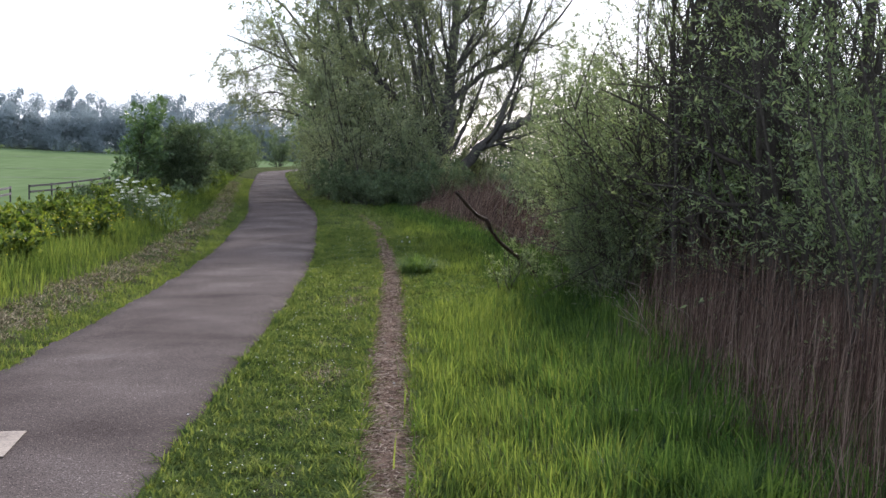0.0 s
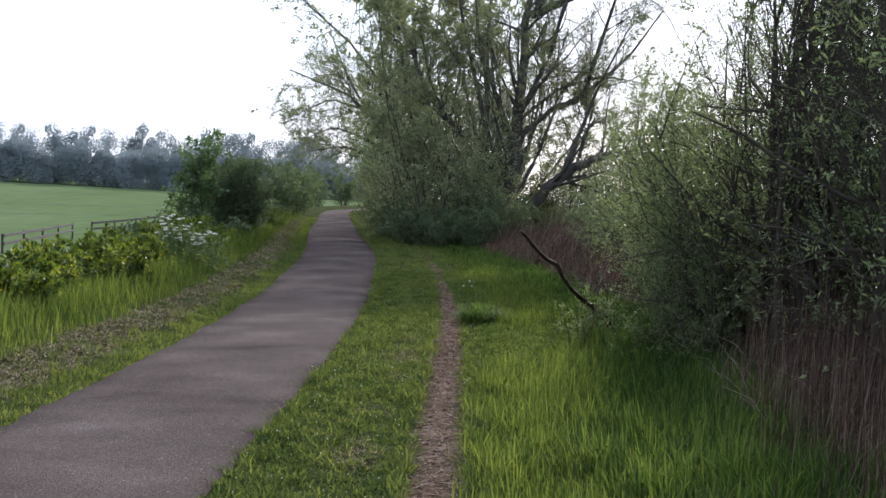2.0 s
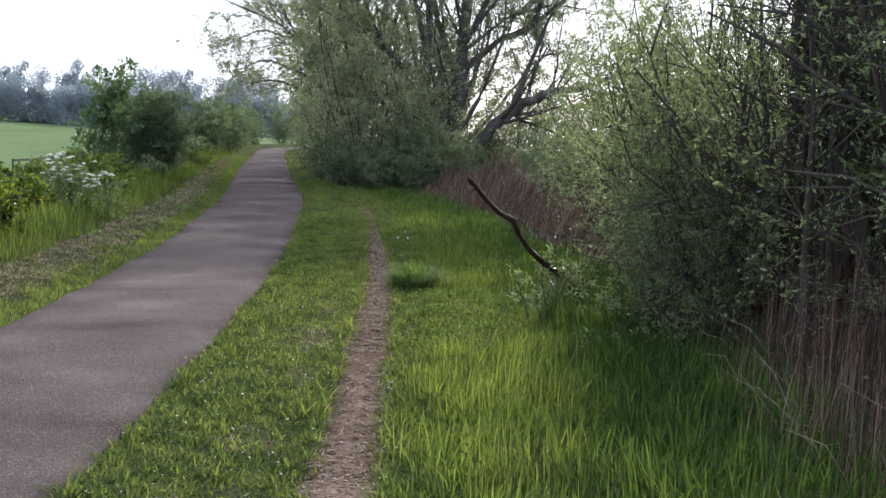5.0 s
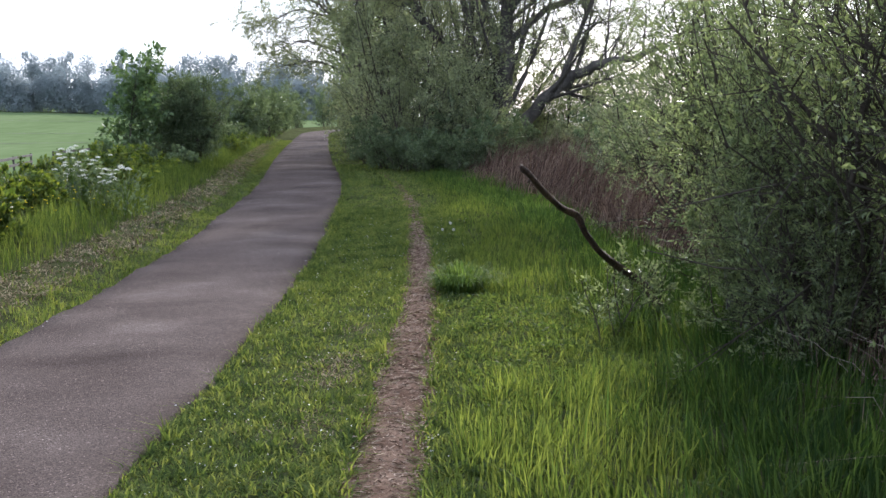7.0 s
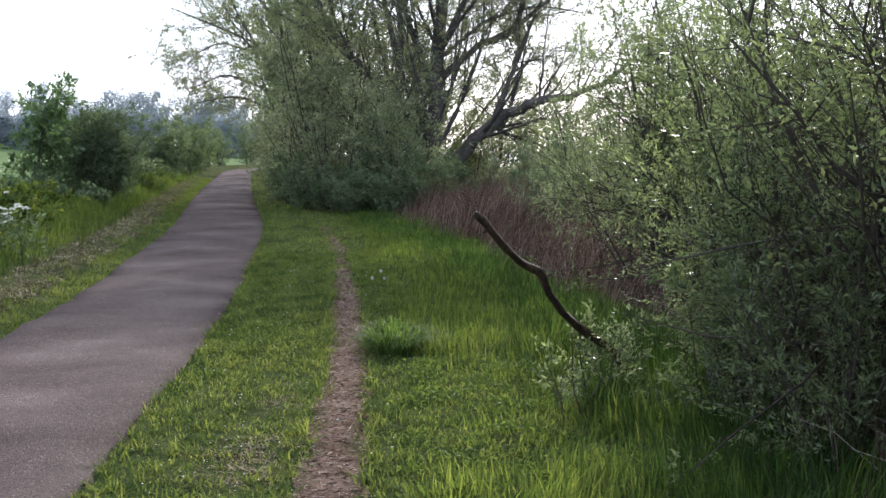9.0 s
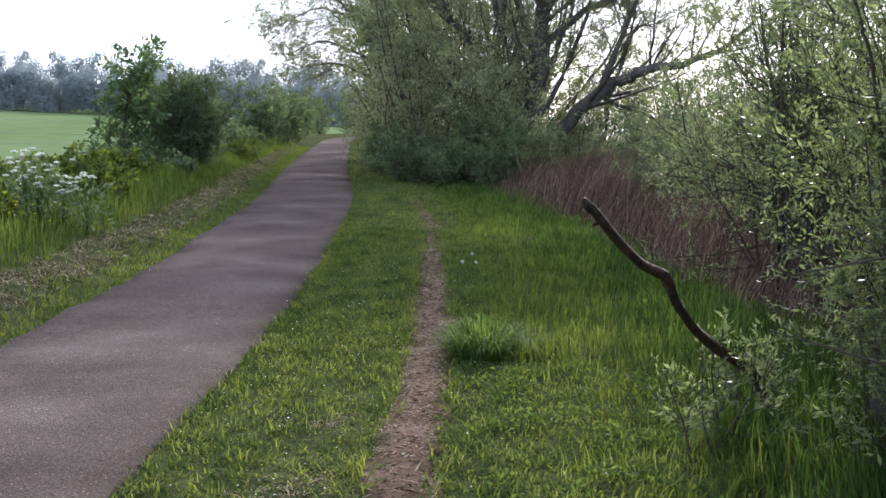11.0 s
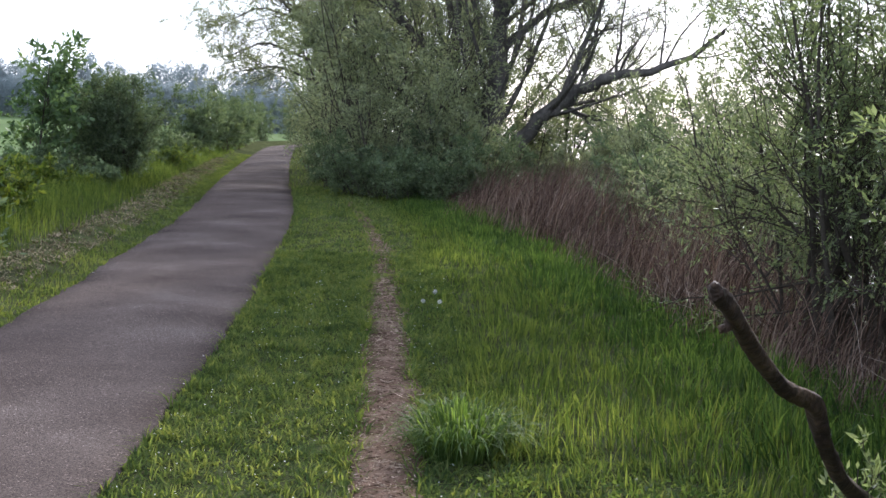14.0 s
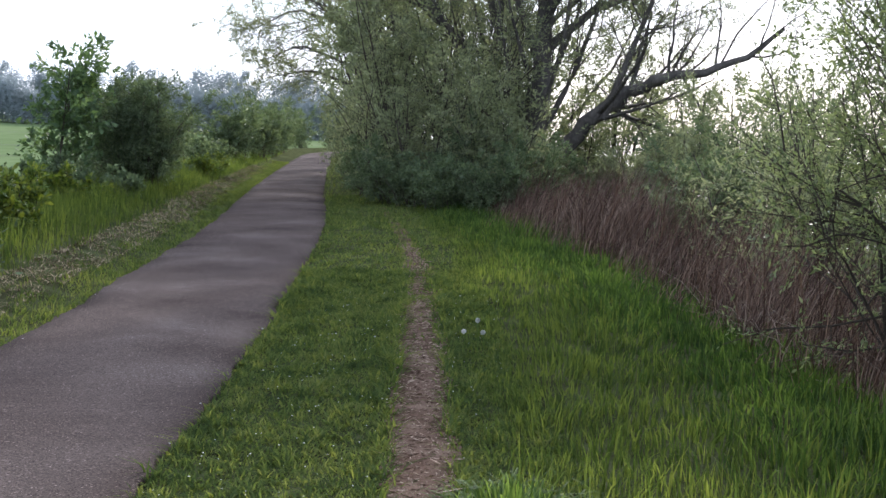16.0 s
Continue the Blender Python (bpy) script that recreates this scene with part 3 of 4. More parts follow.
def woody(name, label, category, at, out, leaf, leaf_size, per, bark, r, group="", levels=1, droop=0.0, keep=None, spread=0.55, wood_names=("trunk",), thin=0.34, open_top=99.0):
    """A tree or bush: an Empty at its foot over its stems, each with its branches, and one mesh of leaves."""
    at = np.array(at, float)
    ob = thing(name, at, label, category, group)
    top = max(o[2] for o in out)
    high_only = name == "bramble_bush"
    if top == 3:
        out = [o for o in out if o[2] < 3 or o[0][0, 2] < 7.8 or r.uniform() < 0.4]     # thinner above
    if keep is not None:
        alive, kept = {}, []
        for o in out:
            alive[o[2]] = o[2] == 0 or (alive[o[2] - 1] and keep(o[0][-1:] + [[0.12, 0, 0]])[0] and keep(o[0][:1] - [[0.1, 0, 0]])[0])
            if alive[o[2]]:
                kept.append(o)
        out = kept
        for k, (p, ra, lev) in enumerate(out):
            stay = max(int(np.argmin(np.append(keep(p - [[0.1, 0, 0]]), False))), 2)
            if lev == 0 and stay < len(p):
                out[k] = (p[:stay], ra[:stay] * np.linspace(1, 0.12, stay), lev)
    stem, count = [], 0
    for k, (p, ra, lev) in enumerate(out):
        if lev == top:
            p, ra = p[[0, -1]], ra[[0, -1]]
        if lev < 2 or top == 3 or k % 3 == 0 or not (at[1] > 30 or high_only):
            stem.append((p - at, ra, 8 if lev == 0 else 3))
        if k + 1 == len(out) or out[k + 1][2] == 0:
            v, q = tubes(stem)
            called = wood_names[min(count, len(wood_names) - 1)]
            part(called, mesh_np(called, v, q, None, bark, True), bark, ob)
            stem, count = [], count + 1
    b, w = foliage(r, out, per, leaf_size, spread, levels, droop)
    ok = b[:, 2] > land(b[:, 0], b[:, 1]) + 0.05
    if keep is not None:
        ok &= keep(b)
    ok &= (b[:, 2] < 8.0) | (r.uniform(0, 1, len(b)) < 0.5)
    ok &= (b[:, 2] < open_top) | (b[:, 2] > open_top + 1.5) | (r.uniform(0, 1, len(b)) < 0.42)     # a gappy middle under the crown
    b, w = b[ok], w[ok]
    s = leaf_size * r.uniform(0.6, 1.3, len(b)) * np.where(b[:, 2] > 8.0, 2.4, 1.0)   # oversized leaves in the unseen top, to deepen the shade it casts
    part("crown", leaf_mesh("crown", b - at, w, s, s * thin * r.uniform(0.8, 1.25, len(b)), r, leaf), leaf, ob)
    return ob


def shrub(seed, name, label, x, y, high, wide, stems, leaf, leaf_size, per, kids=(11, 7), group="", bark=None, category="shrub", lean=(0, 0), keep=None, low=0.15, thin=0.34, stout=0, open_top=99.0):
    r = np.random.default_rng(seed)
    z = float(land(x, y))
    spec = {"seg": (6, 4, 3), "jit": (0.12, 0.2, 0.25), "up": (0.05, 0.04, 0.0), "kids": (*kids, 0), "from": (low, 0.15), "ang": (0.75, 0.8), "ratio": (0.42, 0.5)}
    out = []
    for k in range(stems):
        a, t = r.uniform(0, 2 * math.pi), math.sqrt(r.uniform(0.0, 1)) * wide / high
        d = np.array([math.cos(a) * t + lean[0], math.sin(a) * t + lean[1], 1.0])
        foot = np.array([x + r.normal(0, wide * 0.16), y + r.normal(0, wide * 0.16), z - 0.05])
        girth, tall = r.uniform(0.012, 0.028) * high / 3, high * r.uniform(0.6, 1.05)
        if k < stout:
            d, girth, tall = d * [0.45, 0.45, 1.0], 0.019 * high * r.uniform(0.7, 1.0), high * r.uniform(1.0, 1.15)
        grow(r, foot, d, tall, girth, 0, spec, out)
    return woody(name, label, category, (x, y, z), out, leaf, leaf_size, per, bark or M_TWIG, r, group, levels=2, keep=keep, wood_names=("stem",), thin=thin, open_top=open_top)


# the big willow: its limbs by hand, the rest grown
def willow(seed, at, limbs, kids, leaf, leaf_size, per, label, keep=None, droop=0.25, length=0.45):
    r = np.random.default_rng(seed)
    spec = {"seg": (8, 6, 4, 3), "jit": (0.05, 0.13, 0.16, 0.2), "up": (0.05, 0.07, 0.02, -0.04), "kids": kids, "from": (0.25, 0.15, 0.1), "ang": (0.75, 0.7, 0.7), "ratio": (length, 0.42, 0.5)}
    out = []
    for pts, radius in limbs:
        p = np.array(pts, float)
        u = np.linspace(0, 1, len(p))
        k = np.linspace(0, 1, 3 * len(p))
        p = np.stack([np.interp(k, u, p[:, c]) for c in range(3)], 1) + r.normal(0, radius * 0.2, (len(k), 3)) * np.sin(np.pi * k)[:, None]
        bear(r, p, radius, 0, spec, out)
    return woody("willow_tree", label, "tree", at, out, leaf, leaf_size, per, M_BARK, r, "lakeside willows", 2, droop, keep, wood_names=("trunk", "limb"))


def clear_of_road(b):
    return (b[:, 0] > road_right(b[:, 1]) - 0.15 - 2.2 * step(2.6, 6, b[:, 2] - table(b[:, 1], RISE)))


willow(31, (1.3, 38.5, 0.3), [
    ([(1.25, 38.5, 0.1), (1.32, 38.5, 1.2), (1.40, 38.5, 2.6), (1.54, 38.6, 4.6), (1.80, 38.9, 7.6), (2.00, 39.2, 9.8)], 0.31),
    ([(1.42, 38.3, 0.4), (1.85, 38.2, 1.4), (2.55, 38.0, 2.15), (3.20, 37.9, 2.65), (3.80, 37.8, 2.95), (4.60, 37.7, 3.05), (5.60, 37.6, 3.35), (6.40, 37.5, 4.0)], 0.21),
    ([(1.55, 38.6, 3.6), (2.40, 39.0, 4.4), (3.60, 39.5, 5.0), (5.00, 40.0, 6.2), (6.20, 40.4, 7.8)], 0.11),
    ([(2.70, 37.8, 2.1), (3.30, 37.9, 3.6), (4.00, 38.2, 5.2), (4.90, 38.4, 7.0)], 0.08),
    ([(1.60, 38.6, 4.4), (2.40, 38.2, 6.0), (3.10, 38.0, 8.2), (3.60, 38.0, 9.5)], 0.09),
    ([(1.50, 38.6, 3.0), (1.00, 38.4, 4.4), (0.30, 38.2, 6.2), (0.00, 38.0, 9.4)], 0.11),
    ([(1.35, 38.5, 1.6), (2.10, 38.8, 3.0), (2.70, 39.0, 4.6), (2.80, 39.2, 6.8)], 0.08),
    # mostly unseen upper limbs, added for the shade they cast
    ([(1.90, 38.9, 7.4), (3.40, 38.6, 9.4), (5.00, 38.2, 10.2)], 0.11),
    ([(2.00, 39.1, 8.4), (0.90, 38.6, 10.0), (-0.20, 38.2, 10.4)], 0.1),
    ([(3.60, 39.5, 5.0), (4.40, 39.0, 7.6), (5.20, 38.6, 9.8)], 0.08),
    ([(2.00, 39.1, 8.0), (2.60, 39.6, 10.2), (3.20, 40.0, 11.0)], 0.09),
    ([(2.00, 39.1, 8.2), (3.60, 40.4, 10.4), (5.20, 41.6, 11.2)], 0.09),
    ([(2.00, 39.1, 7.8), (4.00, 39.2, 9.0), (6.00, 39.4, 10.2)], 0.09),
    ([(1.30, 38.4, 1.4), (0.80, 37.8, 2.6), (0.50, 37.5, 4.2), (0.40, 37.3, 6.4)], 0.05),
    # more high limbs out of view, reaching right to shade the grass
    ([(1.90, 38.9, 7.4), (4.2, 39.0, 8.5), (6.6, 39.2, 9.2), (8.8, 39.5, 9.8)], 0.11),
    ([(2.00, 39.1, 8.2), (4.6, 40.5, 9.0), (7.2, 42.0, 9.8), (9.6, 43.0, 10.4)], 0.11),
    ([(2.00, 39.1, 8.4), (3.8, 38.2, 8.8), (5.4, 37.8, 9.2), (7.0, 37.4, 9.6)], 0.1),
    ([(2.00, 39.1, 8.0), (3.0, 41.0, 9.8), (4.4, 43.0, 11.0), (5.8, 44.5, 11.8)], 0.1),
    ([(1.40, 38.4, 2.2), (1.80, 37.8, 3.4), (2.00, 37.5, 5.0), (2.10, 37.3, 7.0)], 0.045),
    ([(1.60, 38.7, 4.2), (2.80, 39.2, 5.2), (4.20, 39.6, 5.6), (5.60, 39.8, 5.4)], 0.06)],
    (18, 9, 6, 0), M_DULL_HAZED, 0.052, 8, "tall spreading willow with thick dark limbs in sparse young leaf")
willow(32, (0.35, 40, 0.3), [
    ([(0.3, 40, 0.1), (0.32, 40, 1.5), (0.38, 40, 3.2), (0.5, 40, 4.9), (0.7, 40.2, 9.6)], 0.17),
    ([(0.35, 40, 2.7), (-0.5, 40, 4.0), (-1.3, 40.2, 5.0), (-2.2, 40.6, 7.2), (-2.8, 41, 9.4)], 0.12),
    ([(0.34, 40, 1.8), (-0.9, 40.4, 2.8), (-2.0, 41, 3.4), (-3.0, 42, 4.1)], 0.08),
    ([(0.45, 40, 4.2), (0.0, 39.6, 6.2), (-0.6, 39.4, 9.2)], 0.09),
    ([(0.35, 40, 2.2), (-0.4, 39.4, 3.6), (-1.2, 39.0, 5.2), (-1.7, 38.8, 7.6)], 0.07)],
    (18, 10, 6, 0), M_DULL_HAZED, 0.072, 12, "leafy willow with several upright dark stems", clear_of_road, length=0.36)
willow(34, (-1.7, 44.5, 0.35), [
    ([(-1.7, 44.5, 0.2), (-1.75, 44.5, 3), (-2.0, 44.5, 6.5), (-2.2, 44.6, 10)], 0.16),
    ([(-1.72, 44.5, 1.2), (-2.4, 44.2, 3.0), (-3.0, 44.0, 5.2), (-3.3, 44, 8.6)], 0.09),
    ([(-1.74, 44.5, 1.8), (-0.9, 44, 3.6), (-0.4, 43.6, 6.2), (-0.3, 43.4, 9.6)], 0.09),
    ([(-1.8, 44.5, 3.2), (-2.2, 43.2, 5.0), (-2.5, 42.6, 7.6), (-2.6, 42.5, 9.2)], 0.08)],
    (18, 10, 6, 0), M_DULL_HAZED, 0.075, 12, "dense upright willow leafy down to the ground", clear_of_road, length=0.34)
willow(33, (-2.2, 51, 0.45), [
    ([(-2.0, 51, 0.3), (-2.1, 51, 3.0), (-2.6, 51.2, 6.0), (-3.0, 51.5, 11.5)], 0.2),
    ([(-2.1, 51, 2.4), (-3.6, 51.6, 4.6), (-5.2, 52, 6.0), (-7.6, 52.4, 7.0)], 0.1),
    ([(-2.2, 51, 3.5), (-3.6, 51.5, 6.2), (-5.2, 52, 8.2), (-7.4, 52.4, 10.2)], 0.1),
    ([(-2.1, 51, 1.8), (-3.6, 52, 3.2), (-5.4, 53, 3.9), (-7.0, 54, 3.7)], 0.08),
    ([(-2.4, 51.2, 5.0), (-1.6, 50.6, 7.0), (-1.2, 50, 11.0)], 0.09),
    ([(-2.1, 51, 2.0), (-4.0, 52, 4.0), (-5.8, 53, 4.7), (-7.2, 54, 4.2)], 0.07),
    ([(-2.2, 51, 3.0), (-4.0, 52.4, 5.2), (-6.0, 53.6, 5.9), (-7.6, 54.6, 5.3)], 0.07),
    ([(-2.1, 50.6, 2.4), (-3.6, 50, 4.4), (-4.8, 49.6, 6.2), (-5.6, 49.4, 8.2)], 0.07)],
    (17, 9, 6, 0), M_DULL_HAZED, 0.068, 8, "willow arching its thin twigs out over the path", lambda b: (b[:, 2] > 2.8) | clear_of_road(b))
willow(35, (1.2, 44.5, 0.3), [
    ([(1.2, 44.5, 0.1), (1.1, 44.5, 2.5), (0.8, 44.5, 5.0), (0.6, 44.6, 9.0)], 0.12),
    ([(1.2, 44.5, 1.0), (1.9, 44.3, 3.0), (2.4, 44.2, 5.2), (2.6, 44.2, 8.0)], 0.09),
    ([(1.2, 44.5, 1.4), (0.4, 44.0, 3.2), (-0.2, 43.7, 5.4), (-0.4, 43.6, 8.4)], 0.09),
    ([(1.2, 44.5, 0.8), (2.4, 44.6, 2.2), (3.6, 44.8, 3.6), (4.4, 45.0, 5.4)], 0.08),
    ([(1.2, 44.4, 1.6), (1.5, 43.4, 3.6), (1.6, 42.8, 5.8), (1.6, 42.6, 8.2)], 0.08)],
    (15, 8, 5, 0), M_DULL_HAZED, 0.095, 8, "thin-stemmed willow standing behind the big one", length=0.36)
for k, (sx, sy, hi, wi) in enumerate([(-1.5, 38.2, 4.6, 1.35), (-0.4, 37.4, 4.2, 1.3), (0.6, 37.6, 3.3, 1.1), (-2.2, 41.5, 4.6, 1.5), (-2.7, 46, 5.0, 1.7), (-0.7, 41, 4.4, 1.7), (-3.8, 50.5, 3.4, 1.3), (-0.9, 36.2, 3.0, 1.1), (0.3, 35.8, 2.5, 1.0)]):
    shrub(40 + k, "willow_shrub", "dense dull green sallow bush under the willows", sx, sy, hi, wi, 12, M_DULL_HAZED, 0.098, 8, (10, 6), "sallows by the path", keep=clear_of_road, low=0.05)
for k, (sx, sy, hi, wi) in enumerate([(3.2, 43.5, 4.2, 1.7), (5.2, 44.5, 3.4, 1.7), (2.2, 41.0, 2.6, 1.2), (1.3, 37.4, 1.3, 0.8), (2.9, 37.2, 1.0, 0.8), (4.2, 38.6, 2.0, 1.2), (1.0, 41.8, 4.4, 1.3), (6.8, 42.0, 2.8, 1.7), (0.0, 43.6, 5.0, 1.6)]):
    shrub(320 + k, "willow_shrub", "dull green sallow bush behind the big willow", sx, sy, hi, wi, 11, M_DULL_HAZED, 0.11, 7, (10, 6), "sallows by the path", low=0.05)
# undergrowth in the darker hedge leaf, its colour standing in for shade
for k, (sx, sy, hi) in enumerate([(-1.7, 36.3, 1.4), (-1.2, 35.2, 1.1), (-0.5, 34.3, 1.2), (0.25, 33.8, 1.1), (1.0, 34.4, 1.4), (1.6, 35.6, 1.2), (-2.4, 39.4, 1.6), (-2.9, 43.0, 1.5), (-0.3, 35.6, 1.7)]):
    shrub(300 + k, "elder_shrub", "straggly dull green undergrowth at the thicket's foot", sx, sy, hi, 0.8, 10, M_HEDGE, 0.075, 10, (9, 5), "undergrowth", keep=clear_of_road, low=0.03)
for k, (sy, hi) in enumerate([(58, 7.5), (66, 8), (75, 7.5), (86, 7), (98, 6)]):
    shrub(60 + k, "roadside_tree", "leafy roadside tree leaning over the path edge", float(road_right(sy)) + 2.4, sy, hi, 2.4, 12, M_WILLOW, 0.17, 9, (9, 6), "trees along the path", category="tree", keep=clear_of_road, low=0.05)

# near bushes by the water
off_path = lambda b: b[:, 0] > 1.6 + 0.55 * np.maximum(b[:, 2] - 1.8, 0)
off_track = lambda b: b[:, 0] > 1.9 + 0.5 * np.maximum(b[:, 2] - 1.9, 0)
shrub(71, "willow_bush", "tall willow bush with many dark stems and fresh leaves", 3.5, 9.8, 6.4, 2.1, 24, M_BUSH, 0.046, 14, (16, 8), "waterside bushes", keep=off_path, low=0.05, lean=(0.03, 0), stout=5, open_top=2.75)
shrub(72, "willow_bush", "tall willow bush with many dark stems and fresh leaves", 4.3, 7.6, 6.0, 1.9, 20, M_BUSH, 0.05, 12, (13, 8), "waterside bushes", keep=lambda b: off_path(b) & (b[:, 0] > 2.3), low=0.06, lean=(0.03, 0), stout=6, open_top=2.4)
shrub(73, "willow_bush", "low willow bush with glossy leaves above the dead branch", 2.75, 11.6, 2.8, 1.1, 18, M_BUSH, 0.037, 18, (13, 7), "waterside bushes", keep=off_path, low=0.05)
shrub(80, "willow_bush", "low willow bush with glossy leaves above the dead branch", 2.75, 10.3, 2.4, 0.8, 12, M_BUSH, 0.035, 17, (12, 7), "waterside bushes", keep=lambda b: off_path(b) & (b[:, 0] > 2.05), low=0.05)
shrub(70, "willow_bush", "dark dense willow bush at the water's edge", 5.6, 11.5, 4.2, 1.6, 12, M_WILLOW, 0.1, 11, (10, 6), "waterside bushes", low=0.05, stout=3, open_top=2.5)
shrub(69, "willow_bush", "dark dense willow bush at the water's edge", 5.9, 8.6, 3.7, 1.5, 11, M_WILLOW, 0.1, 11, (10, 6), "waterside bushes", low=0.05, stout=2, open_top=2.4)
shrub(367, "willow_bush", "tall willow bush with many dark stems and fresh leaves", 4.0, 4.5, 3.4, 1.5, 15, M_BUSH, 0.055, 11, (10, 7), "waterside bushes", keep=lambda b: off_path(b) & (b[:, 0] > 2.5), low=0.05)
shrub(368, "willow_bush", "tall willow bush with many dark stems and fresh leaves", 4.7, 13.4, 7.0, 1.7, 16, M_BUSH, 0.046, 14, (14, 7), "waterside bushes", keep=lambda b: b[:, 0] > 3.2 + 0.3 * np.maximum(b[:, 2] - 1.9, 0), low=0.05, stout=3, open_top=2.8)
for k, (sx, sy, hi, wi) in enumerate([(2.5, 10.7, 1.2, 0.6), (2.75, 9.7, 1.3, 0.6)]):
    shrub(380 + k, "willow_bush", "low leafy willow growth hanging over the grass edge", sx, sy, hi, wi, 11, M_BUSH, 0.04, 14, (9, 6), "waterside bushes", keep=lambda b: b[:, 0] > 1.8, low=0.02)
for k, (sx, sy, hi) in enumerate([(4.9, 9.4, 3.4), (5.2, 13.2, 3.0), (6.6, 12.6, 3.2), (7.6, 15.5, 3.4), (6.2, 6.4, 3.6)]):
    shrub(360 + k, "willow_bush", "dark dense willow bush at the water's edge", sx, sy, hi, 1.5, 11, M_WILLOW, 0.1, 10, (8, 6), "waterside bushes", low=0.03, open_top=2.2)
shrub(74, "willow_bush", "airy willow bush with glossy young leaves", 3.5, 18.2, 5.0, 1.8, 20, M_BUSH, 0.048, 19, (14, 8), "waterside bushes", keep=off_track, low=0.12)
shrub(369, "willow_bush", "airy willow bush with glossy young leaves", 4.0, 23.5, 3.6, 1.5, 15, M_DULL_HAZED, 0.06, 11, (12, 6), "waterside bushes", keep=off_track, low=0.08)
shrub(75, "willow_bush", "airy willow bush with glossy young leaves", 4.5, 20.0, 4.2, 1.6, 16, M_BUSH, 0.055, 17, (13, 7), "waterside bushes", keep=off_track, low=0.1)
shrub(76, "willow_bush", "airy willow bush with glossy young leaves", 4.7, 15.8, 4.8, 1.7, 16, M_BUSH, 0.052, 19, (14, 7), "waterside bushes", keep=off_track, low=0.12)
shrub(390, "willow_bush", "airy willow bush with glossy young leaves", 5.7, 17.6, 4.9, 1.7, 15, M_BUSH, 0.06, 14, (13, 7), "waterside bushes", low=0.1)
for k, (sx, sy, hi, wi) in enumerate([(4.3, 30.0, 2.9, 1.5), (3.3, 33.0, 1.6, 1.0), (5.6, 33.0, 3.6, 1.6), (4.4, 26.0, 2.9, 1.3), (3.3, 27.6, 1.7, 0.9)]):
    shrub(77 + 5 * k, "willow_bush", "rounded grey-green bush behind the reeds", sx, sy, hi, wi, 13, M_DULL_HAZED if k % 2 else M_HEDGE, 0.075, 13, (10, 6), "waterside bushes", low=0.06)
for k, (sx, sy, hi) in enumerate([(4.4, 34.2, 3.3), (6.4, 36.0, 3.8), (7.2, 32.0, 4.2), (5.2, 29.0, 3.6)]):
    shrub(340 + k, "willow_bush", "dull green bush crowding behind the reeds", sx, sy, hi, 1.5, 12, M_DULL_HAZED, 0.085, 11, (9, 6), "waterside bushes", low=0.04)

# left side: sapling, hedge shrubs, brambles
shrub(86, "maple_sapling", "slender young maple sapling with large green leaves", -7.95, 35.0, 2.95, 0.42, 4, M_MAPLE, 0.13, 10, (19, 4), category="sapling", low=0.1, keep=lambda b: b[:, 2] < 3.65, thin=0.5)
shrub(82, "hawthorn_shrub", "dense dark green hedgerow hawthorn shrub", -6.75, 36.0, 2.3, 0.95, 22, M_HEDGE, 0.075, 12, (13, 7), "hedgerow shrubs", low=0.06)
shrub(81, "hawthorn_shrub", "dense dark green hedgerow hawthorn shrub", -6.55, 36.2, 2.0, 0.6, 14, M_HEDGE, 0.075, 11, (12, 6), "hedgerow shrubs", low=0.02)
shrub(83, "hawthorn_shrub", "dense dark green hedgerow hawthorn shrub", -7.6, 38.0, 2.3, 0.9, 16, M_HEDGE, 0.08, 11, (12, 7), "hedgerow shrubs", low=0.06)
shrub(84, "hawthorn_shrub", "low yellow-green shrub on the verge", -7.2, 45.0, 0.85, 0.9, 10, M_BRAMBLE, 0.08, 8, (8, 4), "hedgerow shrubs", low=0.05)
for k, (sx, sy, hi, wi) in enumerate([(-9.3, 60, 2.5, 1.4), (-9.7, 68, 2.4, 1.4), (-10.4, 76, 2.6, 1.5), (-11.5, 84, 2.7, 1.5), (-12.6, 93, 2.8, 1.6), (-12.8, 104, 2.8, 1.8), (-11.5, 115, 3.2, 2.0), (-12.5, 64, 2.2, 1.4), (-8.2, 128, 3.8, 2.5)]):
    shrub(90 + k, "hawthorn_shrub", "rounded green hedgerow shrub beside the path", sx, sy, hi, wi, 12, M_HEDGE, 0.14, 12, (10, 4), "hedgerow shrubs", low=0.0)
for k, (sx, sy, hi, wi) in enumerate([(-6.0, 12.2, 0.75, 0.7), (-6.3, 14.4, 0.8, 0.8), (-5.9, 16.6, 0.8, 0.7), (-6.6, 18.3, 0.85, 0.8), (-6.1, 20.4, 0.8, 0.8), (-6.6, 22.8, 0.95, 0.8), (-7.4, 16.5, 0.9, 0.9), (-7.8, 21, 1.0, 0.9), (-6.3, 25.2, 0.95, 0.8), (-7.0, 28.0, 1.0, 0.9), (-8.3, 25.4, 1.0, 1.0), (-8.8, 30.5, 1.0, 1.0), (-7.0, 31.5, 0.8, 0.7), (-8.6, 17.5, 0.9, 0.9), (-6.2, 33.2, 0.7, 0.7), (-7.6, 33.6, 0.9, 0.8), (-9.2, 33.4, 1.0, 0.9), (-9.6, 37.0, 1.1, 1.0), (-8.6, 41.0, 1.2, 1.0), (-9.2, 46.0, 1.4, 1.1), (-8.6, 52.0, 1.4, 1.1)]):
    shrub(110 + k, "bramble_bush", "low bramble bush of yellowish and dark leaves", sx + (0.75 if sy < 19 else 0.35 if sy < 30 else 0), sy, hi * 0.92, wi * 1.3, 12, M_BRAMBLE if k < 14 else M_HEDGE, 0.085, 11, (7, 3), "brambles on the bank", low=0.05, thin=0.55)


